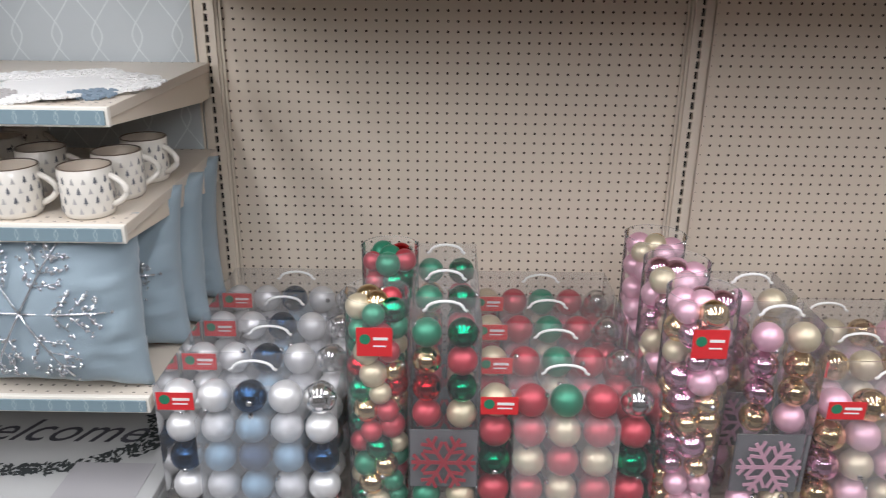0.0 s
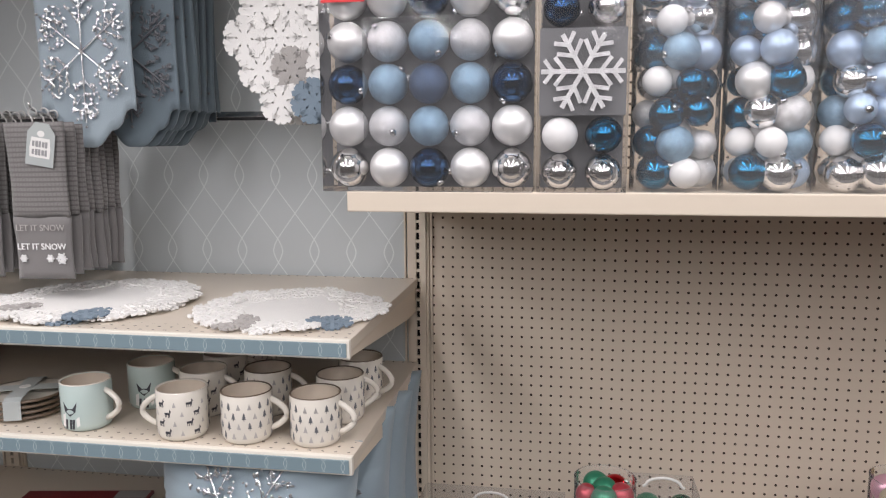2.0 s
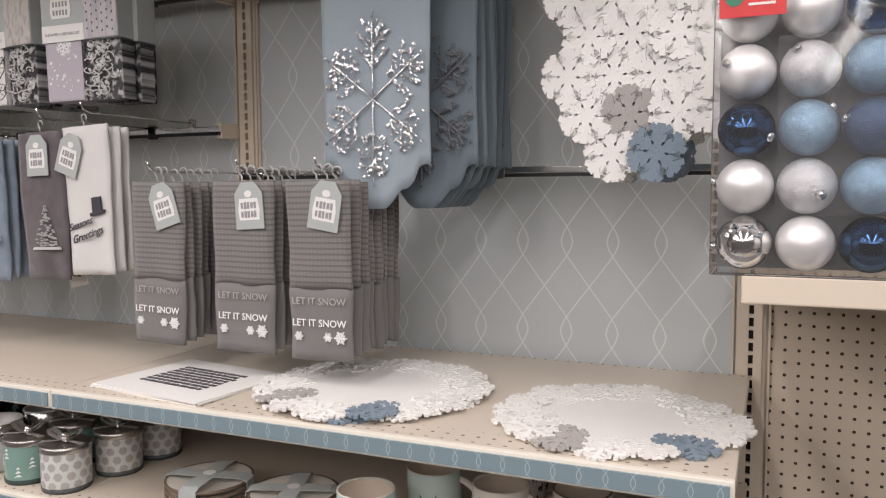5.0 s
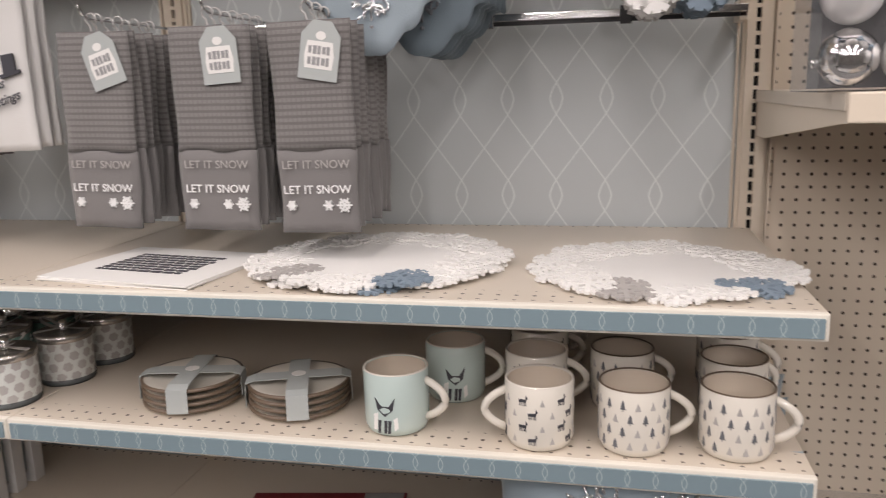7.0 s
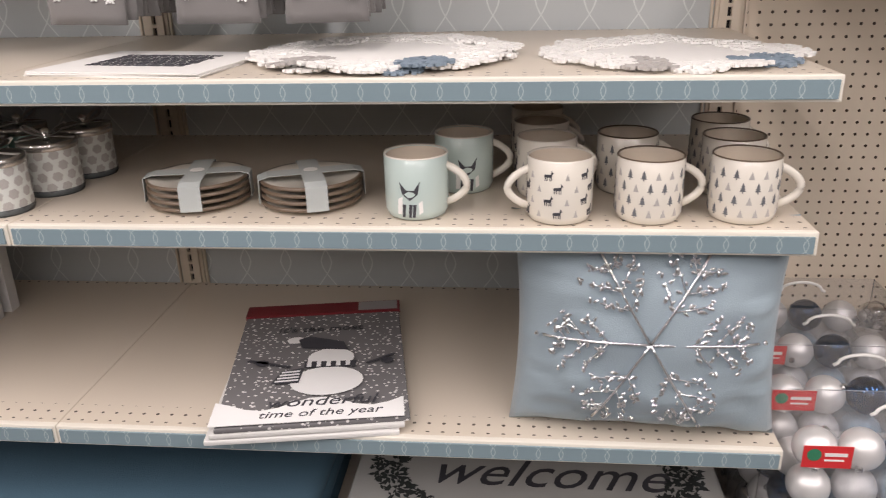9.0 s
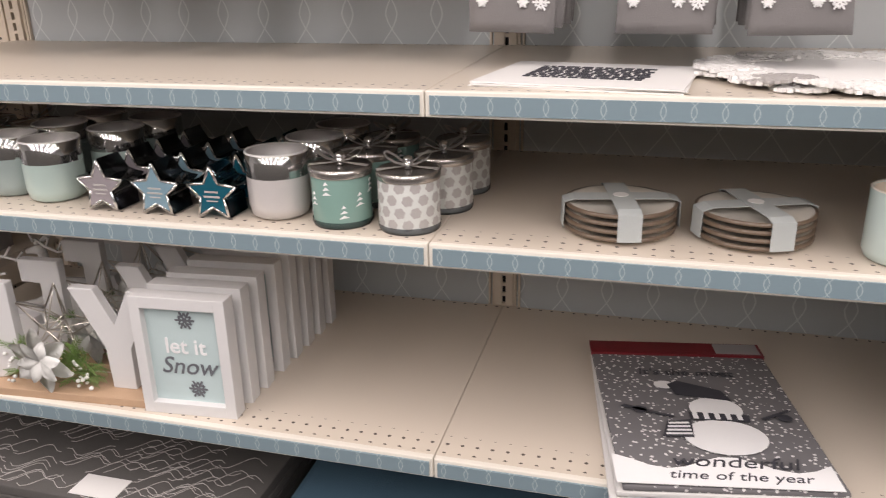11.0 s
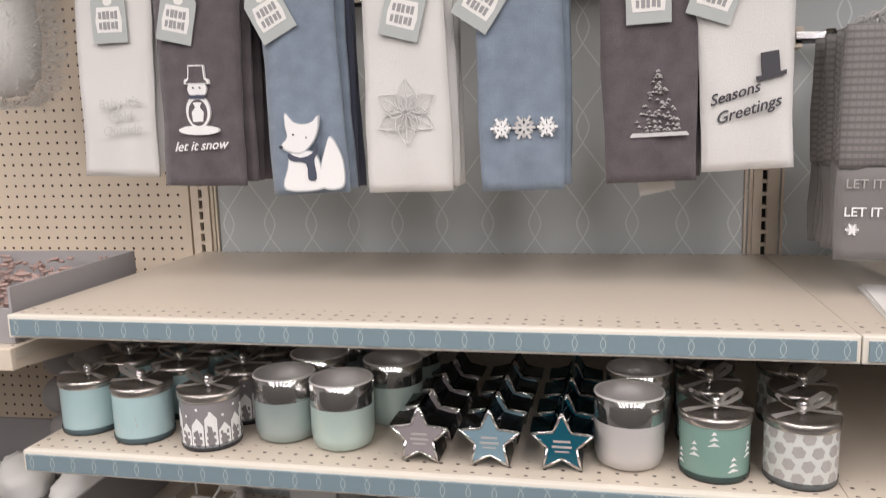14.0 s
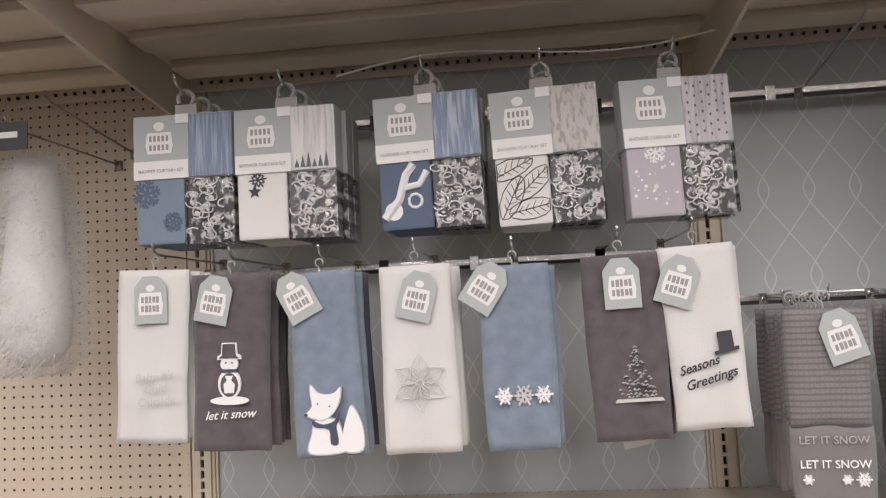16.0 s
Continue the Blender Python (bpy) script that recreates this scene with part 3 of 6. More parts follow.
def flake_pack(m, codes, lab, group, h=0.50, flake_mat=None, r=0.030, depth=0.14, gap=(0.126, 0.266), dark_inside=False):
    """A tall case, two baubles wide, with a snowflake window."""
    ob = thing("snowflake_pack", lab, "ornament pack", m, group)
    w = 0.146
    shell(ob, w, depth, h, not dark_inside)
    z, k = 0.033, 0
    while z + r < h:
        if not (gap[0] - r * 0.8 < z < gap[1] + r * 0.8):
            for i in (-1, 1):
                ball(codes[k % len(codes)], r + 0.001 * (k % 2), ob, i * 0.036, r + 0.006, z)
                k += 1
            z += 0.0615
        else:
            z = gap[1] + 0.033
    part("snowflake", flake(0.067, 0.0075, 0.003, cz=(gap[0] + gap[1]) / 2, turn=0.0, y=0.006), flake_mat or B["G"], ob, "glittered snowflake ornament")
    part("divider", box(-w / 2 + 0.003, 0.02, gap[0], w / 2 - 0.003, 0.024, gap[1]), m_pack_dark, ob)
    if dark_inside:
        # sheet added in dark grey to paint the case's shaded interior
        part("shade_sheet", box(-w / 2 + 0.004, 0.070, 0.004, w / 2 - 0.004, 0.072, h - 0.004), m_pack_dark, ob, "dark sheet added as the shaded inside of the case")
    handle(ob, 0, depth / 2, h + 0.003, 0.045)
    return ob


def tube_pack(m, codes, lab, group, h=0.55, rad=0.068, r=0.029, tag=False, seed=0, film=False):
    """A clear drum of loose baubles in staggered rings."""
    ob = thing("ornament_tube", lab, "ornament pack", m, group)
    no_shadow(part("clear_drum", lathe([(rad, 0), (rad, h)], 40), m_drum, ob, "clear plastic drum", True))
    part("rim", rod([(rad * math.cos(q * math.pi / 16), rad * math.sin(q * math.pi / 16), h) for q in range(33)], 0.0010, 6), m_drum, ob, "clear drum rim", True)
    if film:
        bm = bmesh.new()
        seg, rows = 120, 8
        pleat = [noise.noise(Vector((q * 0.9, seed * 3.1, 0))) for q in range(seg)]
        grid = [[bm.verts.new(((rad + 0.002 + 0.005 * (j / rows) ** 0.6 * pleat[q]) * math.cos(2 * math.pi * q / seg), (rad + 0.002 + 0.005 * (j / rows) ** 0.6 * pleat[q]) * math.sin(2 * math.pi * q / seg), h * (0.36 + 0.64 * j / rows))) for q in range(seg)] for j in range(rows + 1)]
        for j in range(rows):
            for q in range(seg):
                bm.faces.new((grid[j][q], grid[j][(q + 1) % seg], grid[j + 1][(q + 1) % seg], grid[j + 1][q]))
        no_shadow(part("gathered_film", bm, m_clear, ob, "pleated clear film", True))
    rnd = random.Random(seed)
    rings = int((h - 2.3 * r) / (1.62 * r)) + 1
    step = (h - 2.3 * r) / (rings - 1)
    for k in range(rings):
        z = r * 1.1 + k * step
        n = 5
        for i in range(n):
            a = 2 * math.pi * (i + 0.5 * (k % 2)) / n + 0.25 * k
            rr = r * rnd.choice((0.86, 1.0, 1.06))
            ball(rnd.choice(codes), round(rr, 4), ob, (rad - rr - 0.002) * math.cos(a), (rad - rr - 0.002) * math.sin(a), z + rnd.uniform(-0.004, 0.004), i > 2)
        ball(rnd.choice(codes), r, ob, 0, 0, min(z + r * 0.5, h - r), False)
    if tag:
        red_label(ob, -0.035, -rad - 0.001, h * 0.80, 0.07, 0.062)
    return ob


ROWS_BLUE = ["PPNPS", "PGbGP", "NbnbN", "PGbGP", "SPNPS"]
ROWS_RED = ["CRERS", "RRCRR", "eCRCe", "RRCRR", "eRrRe"]
ROWS_PINK = ["KgCgK", "gKCKg", "kCKCk", "gKCKg", "KgkgK"]
TOP = 1.3455
flat_pack(pose(0.144, 1.424, TOP), ROWS_BLUE, "clear case of white, silver and navy baubles with a red label", "bauble packs", 1, pitch=0.0712, dark_inside=True)
flake_pack(pose(0.402, 1.428, TOP), "SSWTNSSWNSLW", "tall clear case of blue and white baubles with a silver snowflake", "bauble packs", 0.50, dark_inside=True)
for k, x in enumerate((0.556, 0.704, 0.852)):
    tube_pack(pose(x, 1.505, TOP), "WWSSLLTTGPb", "clear drum of loose blue, silver and white baubles", "bauble drums", 0.56, 0.072, 0.0285, False, 11 + k, True)
for k, x in enumerate((1.0, 1.148)):
    tube_pack(pose(x, 1.505, TOP), "RRrCgEe", "clear drum of red, green and gold baubles", "bauble drums", 0.56, 0.072, 0.0285, False, 21 + k, True)
for k in range(4):
    y = 1.425 + 0.162 * k
    flat_pack(pose(0.20, y, DECK), ROWS_BLUE if k == 0 else ROWS_BLUE[:], "clear carrying case of white, silver and navy baubles", "lower bauble packs", 2)
for k in range(4):
    y = 1.425 + 0.162 * k
    flat_pack(pose(0.852, y, DECK), ROWS_RED, "clear carrying case of red, green and champagne baubles", "lower bauble packs", 2)
    if k < 3:
        flake_pack(pose(0.600, y, DECK), "erECRCregRE", "tall clear case of red and green baubles with a snowflake", "lower bauble packs", 0.515, B["R"])
for k, (x, y) in enumerate(((0.462, 1.50), (0.470, 1.76))):
    tube_pack(pose(x, y, DECK), "RRrEEeCg", "clear drum of loose red, green and gold baubles", "lower bauble drums", 0.555, 0.066, 0.027, k == 0, 31 + k)
for k, (x, y) in enumerate(((1.115, 1.50), (1.105, 1.66), (1.10, 1.83))):
    tube_pack(pose(x, y, DECK), "KKkkCgK", "clear drum of loose pink and gold baubles", "lower bauble drums", 0.565, 0.072, 0.029, k == 0, 41 + k)
for k in range(2):
    flake_pack(pose(1.275, 1.425 + 0.165 * k, DECK), "kgKCgKkg", "tall clear case of pink and gold baubles with a snowflake", "lower bauble packs", 0.515, B["K"])
for k in range(3):
    flat_pack(pose(1.545, 1.425 + 0.165 * k, DECK), ROWS_PINK, "clear carrying case of pink and gold baubles", "lower bauble packs", 2)
tube_pack(pose(1.80, 1.62, DECK), "DDRD", "clear drum of burgundy baubles", "lower bauble drums", 0.60, 0.072, 0.03, False, 55)
tube_pack(pose(1.82, 1.82, DECK), "DDRD", "clear drum of burgundy baubles", "lower bauble drums", 0.60, 0.072, 0.03, False, 56)


# ---- blue bay: mugs, plates, mats ----
def pine(cx, cz, h, w, y):
    return [(cx - w / 2, cz), (cx + w / 2, cz), (cx, cz + h)]


def wrapped(bm, r):
    """Bend a flat print (x, z; y about 0) round a drum of radius r, with x = 0 towards the front."""
    for v in bm.verts:
        a = v.co.x / r
        rr = r - v.co.y
        v.co.x, v.co.y = rr * math.sin(a), -rr * math.cos(a)
    return bm


def tri_print(pts_list, mat_name=None):
    bm = bmesh.new()
    for pts in pts_list:
        prism(pts, -0.0006, 0.0008, bm)
    return bm


def mug(m, kind, hand=1, group="printed mugs"):
    labs = {"tree": "cream ceramic mug printed with small grey fir trees", "deer": "cream ceramic mug printed with small dark foxes and deer", "fox": "mint green ceramic mug with a grey fox drawing"}
    ob = thing("mug", labs[kind], "mug", m, group)
    R, H = 0.0495, 0.098
    out = [(0, 0.002), (R * 0.82, 0.0), (R * 0.93, 0.004), (R, 0.014), (R, H - 0.002), (R - 0.0015, H), (R - 0.004, H - 0.002)]
    part("body", lathe(out, 40), m_mint if kind == "fox" else m_ceramic, ob, smooth=True)
    part("inside", lathe([(R - 0.0038, H - 0.002), (R - 0.0045, 0.012), (0, 0.009)], 40), m_ceramic_in, ob, "beige glazed inside", True)
    part("rim", lathe([(R + 0.0003, H - 0.0012), (R - 0.001, H + 0.0008), (R - 0.0034, H - 0.001)], 40), m_rim if kind == "tree" else m_ceramic, ob, "thin brown rim" if kind == "tree" else "", True)
    pts = [(hand * (R - 0.003 + 0.033 * math.sin(math.pi * k / 10) ** 0.8), 0, 0.020 + 0.060 * k / 10) for k in range(11)]
    part("handle", rod(pts, 0.0062, 10), m_ceramic, ob, smooth=True)
    rnd = random.Random(int(kind == "tree") * 7 + 5)
    dark, mid = [], []
    if kind == "tree":
        for row in range(4):
            for c in range(15):
                x = (c + 0.5 * (row % 2)) * 2 * math.pi * R / 15 - math.pi * R
                z = 0.012 + row * 0.019
                if rnd.random() < 0.55:
                    for q in range(3):
                        dark.append([(x - 0.0045 + q * 0.001, z + 0.003 + q * 0.0035), (x + 0.0045 - q * 0.001, z + 0.003 + q * 0.0035), (x, z + 0.009 + q * 0.0035)])
                    dark.append([(x - 0.0006, z), (x + 0.0006, z), (x + 0.0006, z + 0.004), (x - 0.0006, z + 0.004)])
                else:
                    mid.append(pine(x, z + 0.002, 0.012, 0.008, 0))
    elif kind == "deer":
        for row in range(4):
            for c in range(11):
                x = (c + 0.5 * (row % 2)) * 2 * math.pi * R / 11 - math.pi * R
                z = 0.014 + row * 0.019
                if (row + c) % 2:
                    dark.append([(x - 0.006, z + 0.004), (x + 0.005, z + 0.004), (x + 0.006, z + 0.009), (x - 0.006, z + 0.008)])
                    for q in (-0.005, -0.002, 0.002, 0.0045):
                        dark.append([(x + q, z - 0.001), (x + q + 0.001, z - 0.001), (x + q + 0.001, z + 0.004), (x + q, z + 0.004)])
                    dark.append([(x + 0.004, z + 0.008), (x + 0.008, z + 0.010), (x + 0.005, z + 0.015)])
                else:
                    mid.append(pine(x, z, 0.010, 0.007, 0))
    else:
        dark += [[(-0.014, 0.062), (-0.003, 0.050), (0.008, 0.05), (0.018, 0.064), (0.014, 0.044), (0.002, 0.034), (-0.010, 0.044)]]
        dark += [[(-0.010 + q, 0.008), (-0.006 + q, 0.008), (-0.004 + q, 0.028), (-0.009 + q, 0.028)] for q in (0.0, 0.010, 0.016)]
        mid += [[(-0.018, 0.012), (-0.011, 0.012), (-0.009, 0.040), (-0.017, 0.036)], [(0.016, 0.012), (0.022, 0.016), (0.021, 0.034), (0.015, 0.03)]]
    part("dark_print", wrapped(tri_print(dark), R), m_ink if kind != "tree" else m_greyink, ob)
    if mid:
        part("pale_print", wrapped(tri_print(mid), R), m_lace_grey if kind != "fox" else m_white, ob)
    return ob


mf = mug(pose(-0.583, 1.518, S2, 0, 0, -8), "fox")
copy_thing(mf, pose(-0.518, 1.655, S2, 0, 0, 8))
md = mug(pose(-0.364, 1.502, S2, 0, 0, 10), "deer", -1)
md2 = mug(pose(-0.380, 1.625, S2), "deer", 1)
copy_thing(md2, pose(-0.386, 1.745, S2, 0, 0, 20))
copy_thing(md2, pose(-0.390, 1.870, S2, 0, 0, -12))
mt = mug(pose(-0.231, 1.506, S2, 0, 0, 5), "tree")
for x, y, a in ((-0.092, 1.511, -5), (-0.246, 1.652, 12), (-0.080, 1.632, 30), (-0.072, 1.760, -15)):
    copy_thing(mt, pose(x, y, S2, 0, 0, a))


def plates(m):
    ob = thing("plate_stack", "stack of four small plates held by a grey card band", "plates", m, "plate stacks")
    for k in range(4):
        z = k * 0.0115
        pl = part("plate", lathe([(0, z + 0.002), (0.05, z), (0.058, z + 0.001), (0.082, z + 0.0095), (0.083, z + 0.011), (0.081, z + 0.0115), (0.056, z + 0.0045), (0, z + 0.004)], 48), m_ceramic, ob, smooth=True)
        # brown rim drawn deeper than it is, colouring in the shade between plates
        part("rim", lathe([(0.0826, z + 0.0070), (0.0836, z + 0.0118), (0.079, z + 0.0121)], 48), m_rim, pl, "dark brown rim, deepened to paint the shaded gap below", True)
    for a, wd in ((0, 0.034), (90, 0.034)):
        pts = [(-0.0865, 0.008), (-0.0855, 0.048), (-0.070, 0.0525), (0.070, 0.0525), (0.0855, 0.048), (0.0865, 0.008), (0.0855, 0.008), (0.0845, 0.047), (0.070, 0.0515), (-0.070, 0.0515), (-0.0845, 0.047), (-0.0855, 0.008)]
        part("band", prism(pts, -wd / 2, wd / 2), m_tag, ob, "grey-green card band", at=pose(0, 0, 0.0005 * (a > 0), 0, 0, a))
    part("print", prism([(0.012 * math.cos(k * 0.524), 0.012 * math.sin(k * 0.524)) for k in range(12)], 0, 0.0006), m_white, ob, at=pose(0, 0, 0.0545, -90))
    return ob


p0 = plates(pose(-0.955, 1.568, S2, 0, 0, 12))
copy_thing(p0, pose(-0.765, 1.572, S2, 0, 0, 20))


def lace_mat(m, seed, lab):
    ob = thing("lace_placemat", lab, "placemat", m, "round placemats")
    rnd = random.Random(seed)
    part("centre", prism([(0.135 * math.cos(k * 0.131), 0.135 * math.sin(k * 0.131)) for k in range(48)], 0, 0.004), m_lace, ob, at=pose(0, 0, 0.005, -90))
    for ring, (rr, n, fr) in enumerate(((0.140, 15, 0.040), (0.168, 17, 0.042))):
        for k in range(n):
            a = 2 * math.pi * (k + 0.5 * ring) / n + rnd.uniform(-0.05, 0.05)
            blue = abs((math.degrees(a) - 290 + 180) % 360 - 180) < 11 and ring == 1 or abs((math.degrees(a) - 292 + 180) % 360 - 180) < 10
            grey = abs((math.degrees(a) - 215 + 180) % 360 - 180) < 9
            part("snowflake", flake(fr, 0.0070, 0.004), m_lace_blue if blue else (m_lace_grey if grey else m_lace), ob, "slate blue felt snowflake" if blue else "",
                 at=pose(rr * math.cos(a), rr * math.sin(a), 0.0045 + 0.004 * rnd.random() + 0.002 * ring, -90 + rnd.uniform(-5, 5), rnd.uniform(-5, 5), 0) @ pose(0, 0, 0, 0, rnd.uniform(0, 60), 0))
    return ob


for k in range(2):
    lace_mat(pose(-0.650 + 0.006 * k, 1.672 - 0.004 * k, S1 + 0.0055 * k, 0, 0, 9 * k) @ Matrix.Diagonal((1.07, 1.07, 1, 1)), 5 + k, "white felt snowflake placemat lying in a loose stack on the shelf")
lace_mat(pose(-0.188, 1.655, S1, 0, 0, 30), 9, "flat white felt snowflake placemat lying on the shelf")

ob = thing("paper_placemats", "loose stack of white printed paper placemats on the shelf", "placemats", pose(-1.012, 1.590, S1, 0, 0, -7))
for k in range(3):
    bm = box(-0.145 + 0.002 * k, -0.12, 0.0025 * k, 0.145 + 0.001 * k, 0.122, 0.002 + 0.0025 * k)
    part("sheet", bm, m_white, ob, at=pose(0, 0, 0, 0, 0, (0, 1.5, -1)[k]))
bm = bmesh.new()
rnd = random.Random(4)
for r in range(8):
    x = -0.085
    while x < 0.08:
        w = rnd.uniform(0.006, 0.024)
        box(x, -0.055 + r * 0.016, 0, x + w, -0.055 + r * 0.016 + 0.0095, 0.0008, bm=bm)
        x += w + 0.004
part("print", bm, m_ink, ob, "unreadable dark print", at=pose(0, 0, 0.0073, 0, 0, -1))


def pillow_bm(w, h, t, seed, n=34):
    bm = bmesh.new()
    g = {}
    for s in (-1, 1):
        for j in range(n + 1):
            for i in range(n + 1):
                a, b = 2 * i / n - 1, 2 * j / n - 1
                puff = max(0, (1 - abs(a) ** 2.6) * (1 - abs(b) ** 2.6)) ** 0.55
                pinch = 1 - 0.07 * (1 - abs(b) ** 2) * abs(a) ** 3
                pinchz = 1 - 0.07 * (1 - abs(a) ** 2) * abs(b) ** 3
                wr = 0.012 * noise.noise(Vector((a * 2.5 + seed, b * 2.5, s))) * puff + 0.017 * noise.noise(Vector((a * 4 + seed, b * 9, s))) * min(1, puff * 2) * max(abs(a), abs(b)) ** 2
                if s == 1 and (i in (0, n) or j in (0, n)):
                    g[s, i, j] = g[-1, i, j]
                else:
                    g[s, i, j] = bm.verts.new((a * w / 2 * pinch, s * t / 2 * puff + wr, (b * 0.5 + 0.5) * h * pinchz + h * (1 - pinchz) / 2))
    for s in (-1, 1):
        for j in range(n):
            for i in range(n):
                bm.faces.new((g[s, i, j], g[s, i + 1, j], g[s, i + 1, j + 1], g[s, i, j + 1]))
    return bm


def bead_flake(parent, r, cz, w, y_of, material, seed, stretch=1.0, turn=math.pi / 2):
    """A beaded snowflake: rods of small drops laid on a cloth front."""
    rnd = random.Random(seed)
    bm, drops = bmesh.new(), bmesh.new()
    for k in range(6):
        a = turn + k * math.pi / 3
        d = Vector((math.cos(a), math.sin(a) * stretch))
        pts = [(d.x * r * q / 8, y_of(d.x * r * q / 8, cz + d.y * r * q / 8) - 0.002, cz + d.y * r * q / 8) for q in range(9)]
        rod(pts, w, 6, bm)
        for q in (0.38, 0.58, 0.78):
            for s in (-1, 1):
                b = a + s * 0.85
                ln = r * (0.30 if q < 0.7 else 0.17)
                e = Vector((d.x * r * q + ln * math.cos(b), d.y * r * q + ln * math.sin(b) * stretch))
                rod([(d.x * r * q, y_of(d.x * r * q, cz + d.y * r * q) - 0.002, cz + d.y * r * q), (e.x, y_of(e.x, cz + e.y) - 0.002, cz + e.y)], w * 0.55, 5, bm)
                for f in (0.2, 0.35, 0.5, 0.62, 0.75, 0.88, 1.0, 1.12, 1.25):
                    p = Vector((d.x * r * q, d.y * r * q)).lerp(e, f)
                    bmesh.ops.create_icosphere(drops, subdivisions=1, radius=w * rnd.uniform(0.9, 1.6), matrix=pose(p.x + rnd.uniform(-0.008, 0.008), y_of(p.x, cz + p.y) - 0.002, cz + p.y + rnd.uniform(-0.008, 0.008)) @ pose(0, 0, 0, 0, rnd.uniform(0, 180), 0) @ Matrix.Diagonal((1, 0.7, 1.9, 1)))
        p = d * r * 1.06
        bmesh.ops.create_icosphere(drops, subdivisions=1, radius=w * 1.8, matrix=pose(p.x, y_of(p.x, cz + p.y) - 0.002, cz + p.y))
    part("beaded_line", bm, material, parent, "silver beadwork snowflake", True)
    part("beadwork", drops, material, parent, "silver drop beads")


def pillow(m, beaded, seed, lab, w=0.435, h=0.375, t=0.165):
    ob = thing("pillow", lab, "pillow", m, "throw pillows")
    part("cushion", pillow_bm(w, h, t, seed), m_pillow, ob, smooth=True)

    def yf(x, z):
        a, b = 2 * x / w, 2 * z / h - 1
        return -t / 2 * max(0, (1 - min(1, abs(a)) ** 2.6) * (1 - min(1, abs(b)) ** 2.6)) ** 0.55 - 0.003
    if beaded:
        bead_flake(ob, 0.162, h * 0.5, 0.0024, yf, m_bead, seed, 1.0, 0.0)
    return ob


pillow(pose(-0.220, 1.502, S3 - 0.002, -4, 0, -3), True, 1, "light blue throw pillow with a silver beaded snowflake on the shelf")
pillow(pose(-0.195, 1.655, S3, -7, 0, 4), True, 2, "light blue throw pillow leaning behind another pillow")
pillow(pose(-0.185, 1.79, S3, -7, 0, -3), True, 3, "light blue throw pillow leaning behind another pillow")
pillow(pose(-0.19, 1.92, S3, -7, 0, 3), False, 4, "light blue throw pillow leaning at the back of the shelf")

# tea towel pack
ob = thing("tea_towel_pack", "grey snowman tea towels in a stack with a maroon header", "tea towels", pose(-0.807, 1.656, S3, 0, 0, 9.5) @ Matrix.Diagonal((1, 0.87, 1, 1)))
for k in range(3):
    bm = box(-0.162, -0.262, 0.010 * k, 0.162, 0.255, 0.010 * k + 0.009, 0.003)
    for v in bm.verts:
        v.co.z += 0.004 * noise.noise(Vector((v.co.x * 12, v.co.y * 12, k)))
    part("towel", bm, m_snowgrey if k == 2 else m_towel_w, ob, at=pose(0.004 * (k - 1), -0.004 * (2 - k), 0, 0, 0, (k - 1) * 1.2))
part("header", box(-0.164, 0.205, 0.0255, 0.164, 0.262, 0.0335, 0.001), m_maroon, ob, "maroon card header")
part("picture", box(0.075, 0.212, 0.0336, 0.158, 0.258, 0.0342), m_greycard, ob)
flat = pose(0, 0, 0.0335)
bm = bmesh.new()
pts = [(-0.162, -0.262)] + [(-0.162 + 0.324 * k / 12, -0.198 + 0.020 * math.sin(k * 0.9 + 2)) for k in range(13)] + [(0.162, -0.262)]
part("snow_bank", prism(pts, -0.0006, 0.0006), m_thread, ob, at=pose(0, 0, 0.0332, -90))


def disc(cx, cy, rx, ry, n=24):
    return [(cx + rx * math.cos(2 * math.pi * k / n), cy + ry * math.sin(2 * math.pi * k / n)) for k in range(n)]


def ground_print(name, outlines, material, parent, z):
    bm = bmesh.new()
    for o in outlines:
        vs = [bm.verts.new((x, y, q)) for q in (0.0, 0.0007) for x, y in o]
        n = len(o)
        bm.faces.new(vs[n:])
        for i in range(n):
            bm.faces.new((vs[i], vs[(i + 1) % n], vs[n + (i + 1) % n], vs[n + i]))
    return part(name, bm, material, parent, at=pose(0, 0, z))


ground_print("snowman_print", [disc(0.025, -0.115, 0.066, 0.056), disc(0.028, -0.02, 0.044, 0.042), disc(-0.045, 0.07, 0.018, 0.015)], m_thread, ob, 0.0327)
ground_print("scarf_print", [[(-0.02, -0.058), (0.075, -0.064), (0.078, -0.04), (-0.02, -0.034)], [(-0.075, -0.12), (-0.025, -0.12), (-0.02, -0.06), (-0.06, -0.07)], [(-0.03, 0.03), (0.06, 0.012), (0.05, 0.05), (-0.02, 0.085), (-0.04, 0.07)],
                            [(-0.13, -0.02), (-0.125, -0.012), (-0.045, -0.05), (-0.05, -0.056)], [(0.10, -0.055), (0.15, -0.02), (0.146, -0.015), (0.095, -0.05)], disc(-0.10, -0.03, 0.012, 0.012), disc(0.135, -0.045, 0.012, 0.012)], m_ink, ob, 0.0336)
ground_print("stripes", [[(-0.015 + q * 0.018, -0.058), (-0.007 + q * 0.018, -0.058), (-0.007 + q * 0.018, -0.036), (-0.015 + q * 0.018, -0.036)] for q in range(5)] + [[(-0.068 + q * 0.003, -0.115 + q * 0.012), (-0.026, -0.112 + q * 0.012), (-0.026, -0.107 + q * 0.012), (-0.068 + q * 0.003, -0.110 + q * 0.012)] for q in range(4)], m_thread, ob, 0.0343)
words("lettering", "It's the most", 0.034, m_ink, ob, pose(0, 0.12, 0.034), slant=0.1)
words("lettering", "wonderful", 0.046, m_ink, ob, pose(0.02, -0.195, 0.034), slant=0.25)
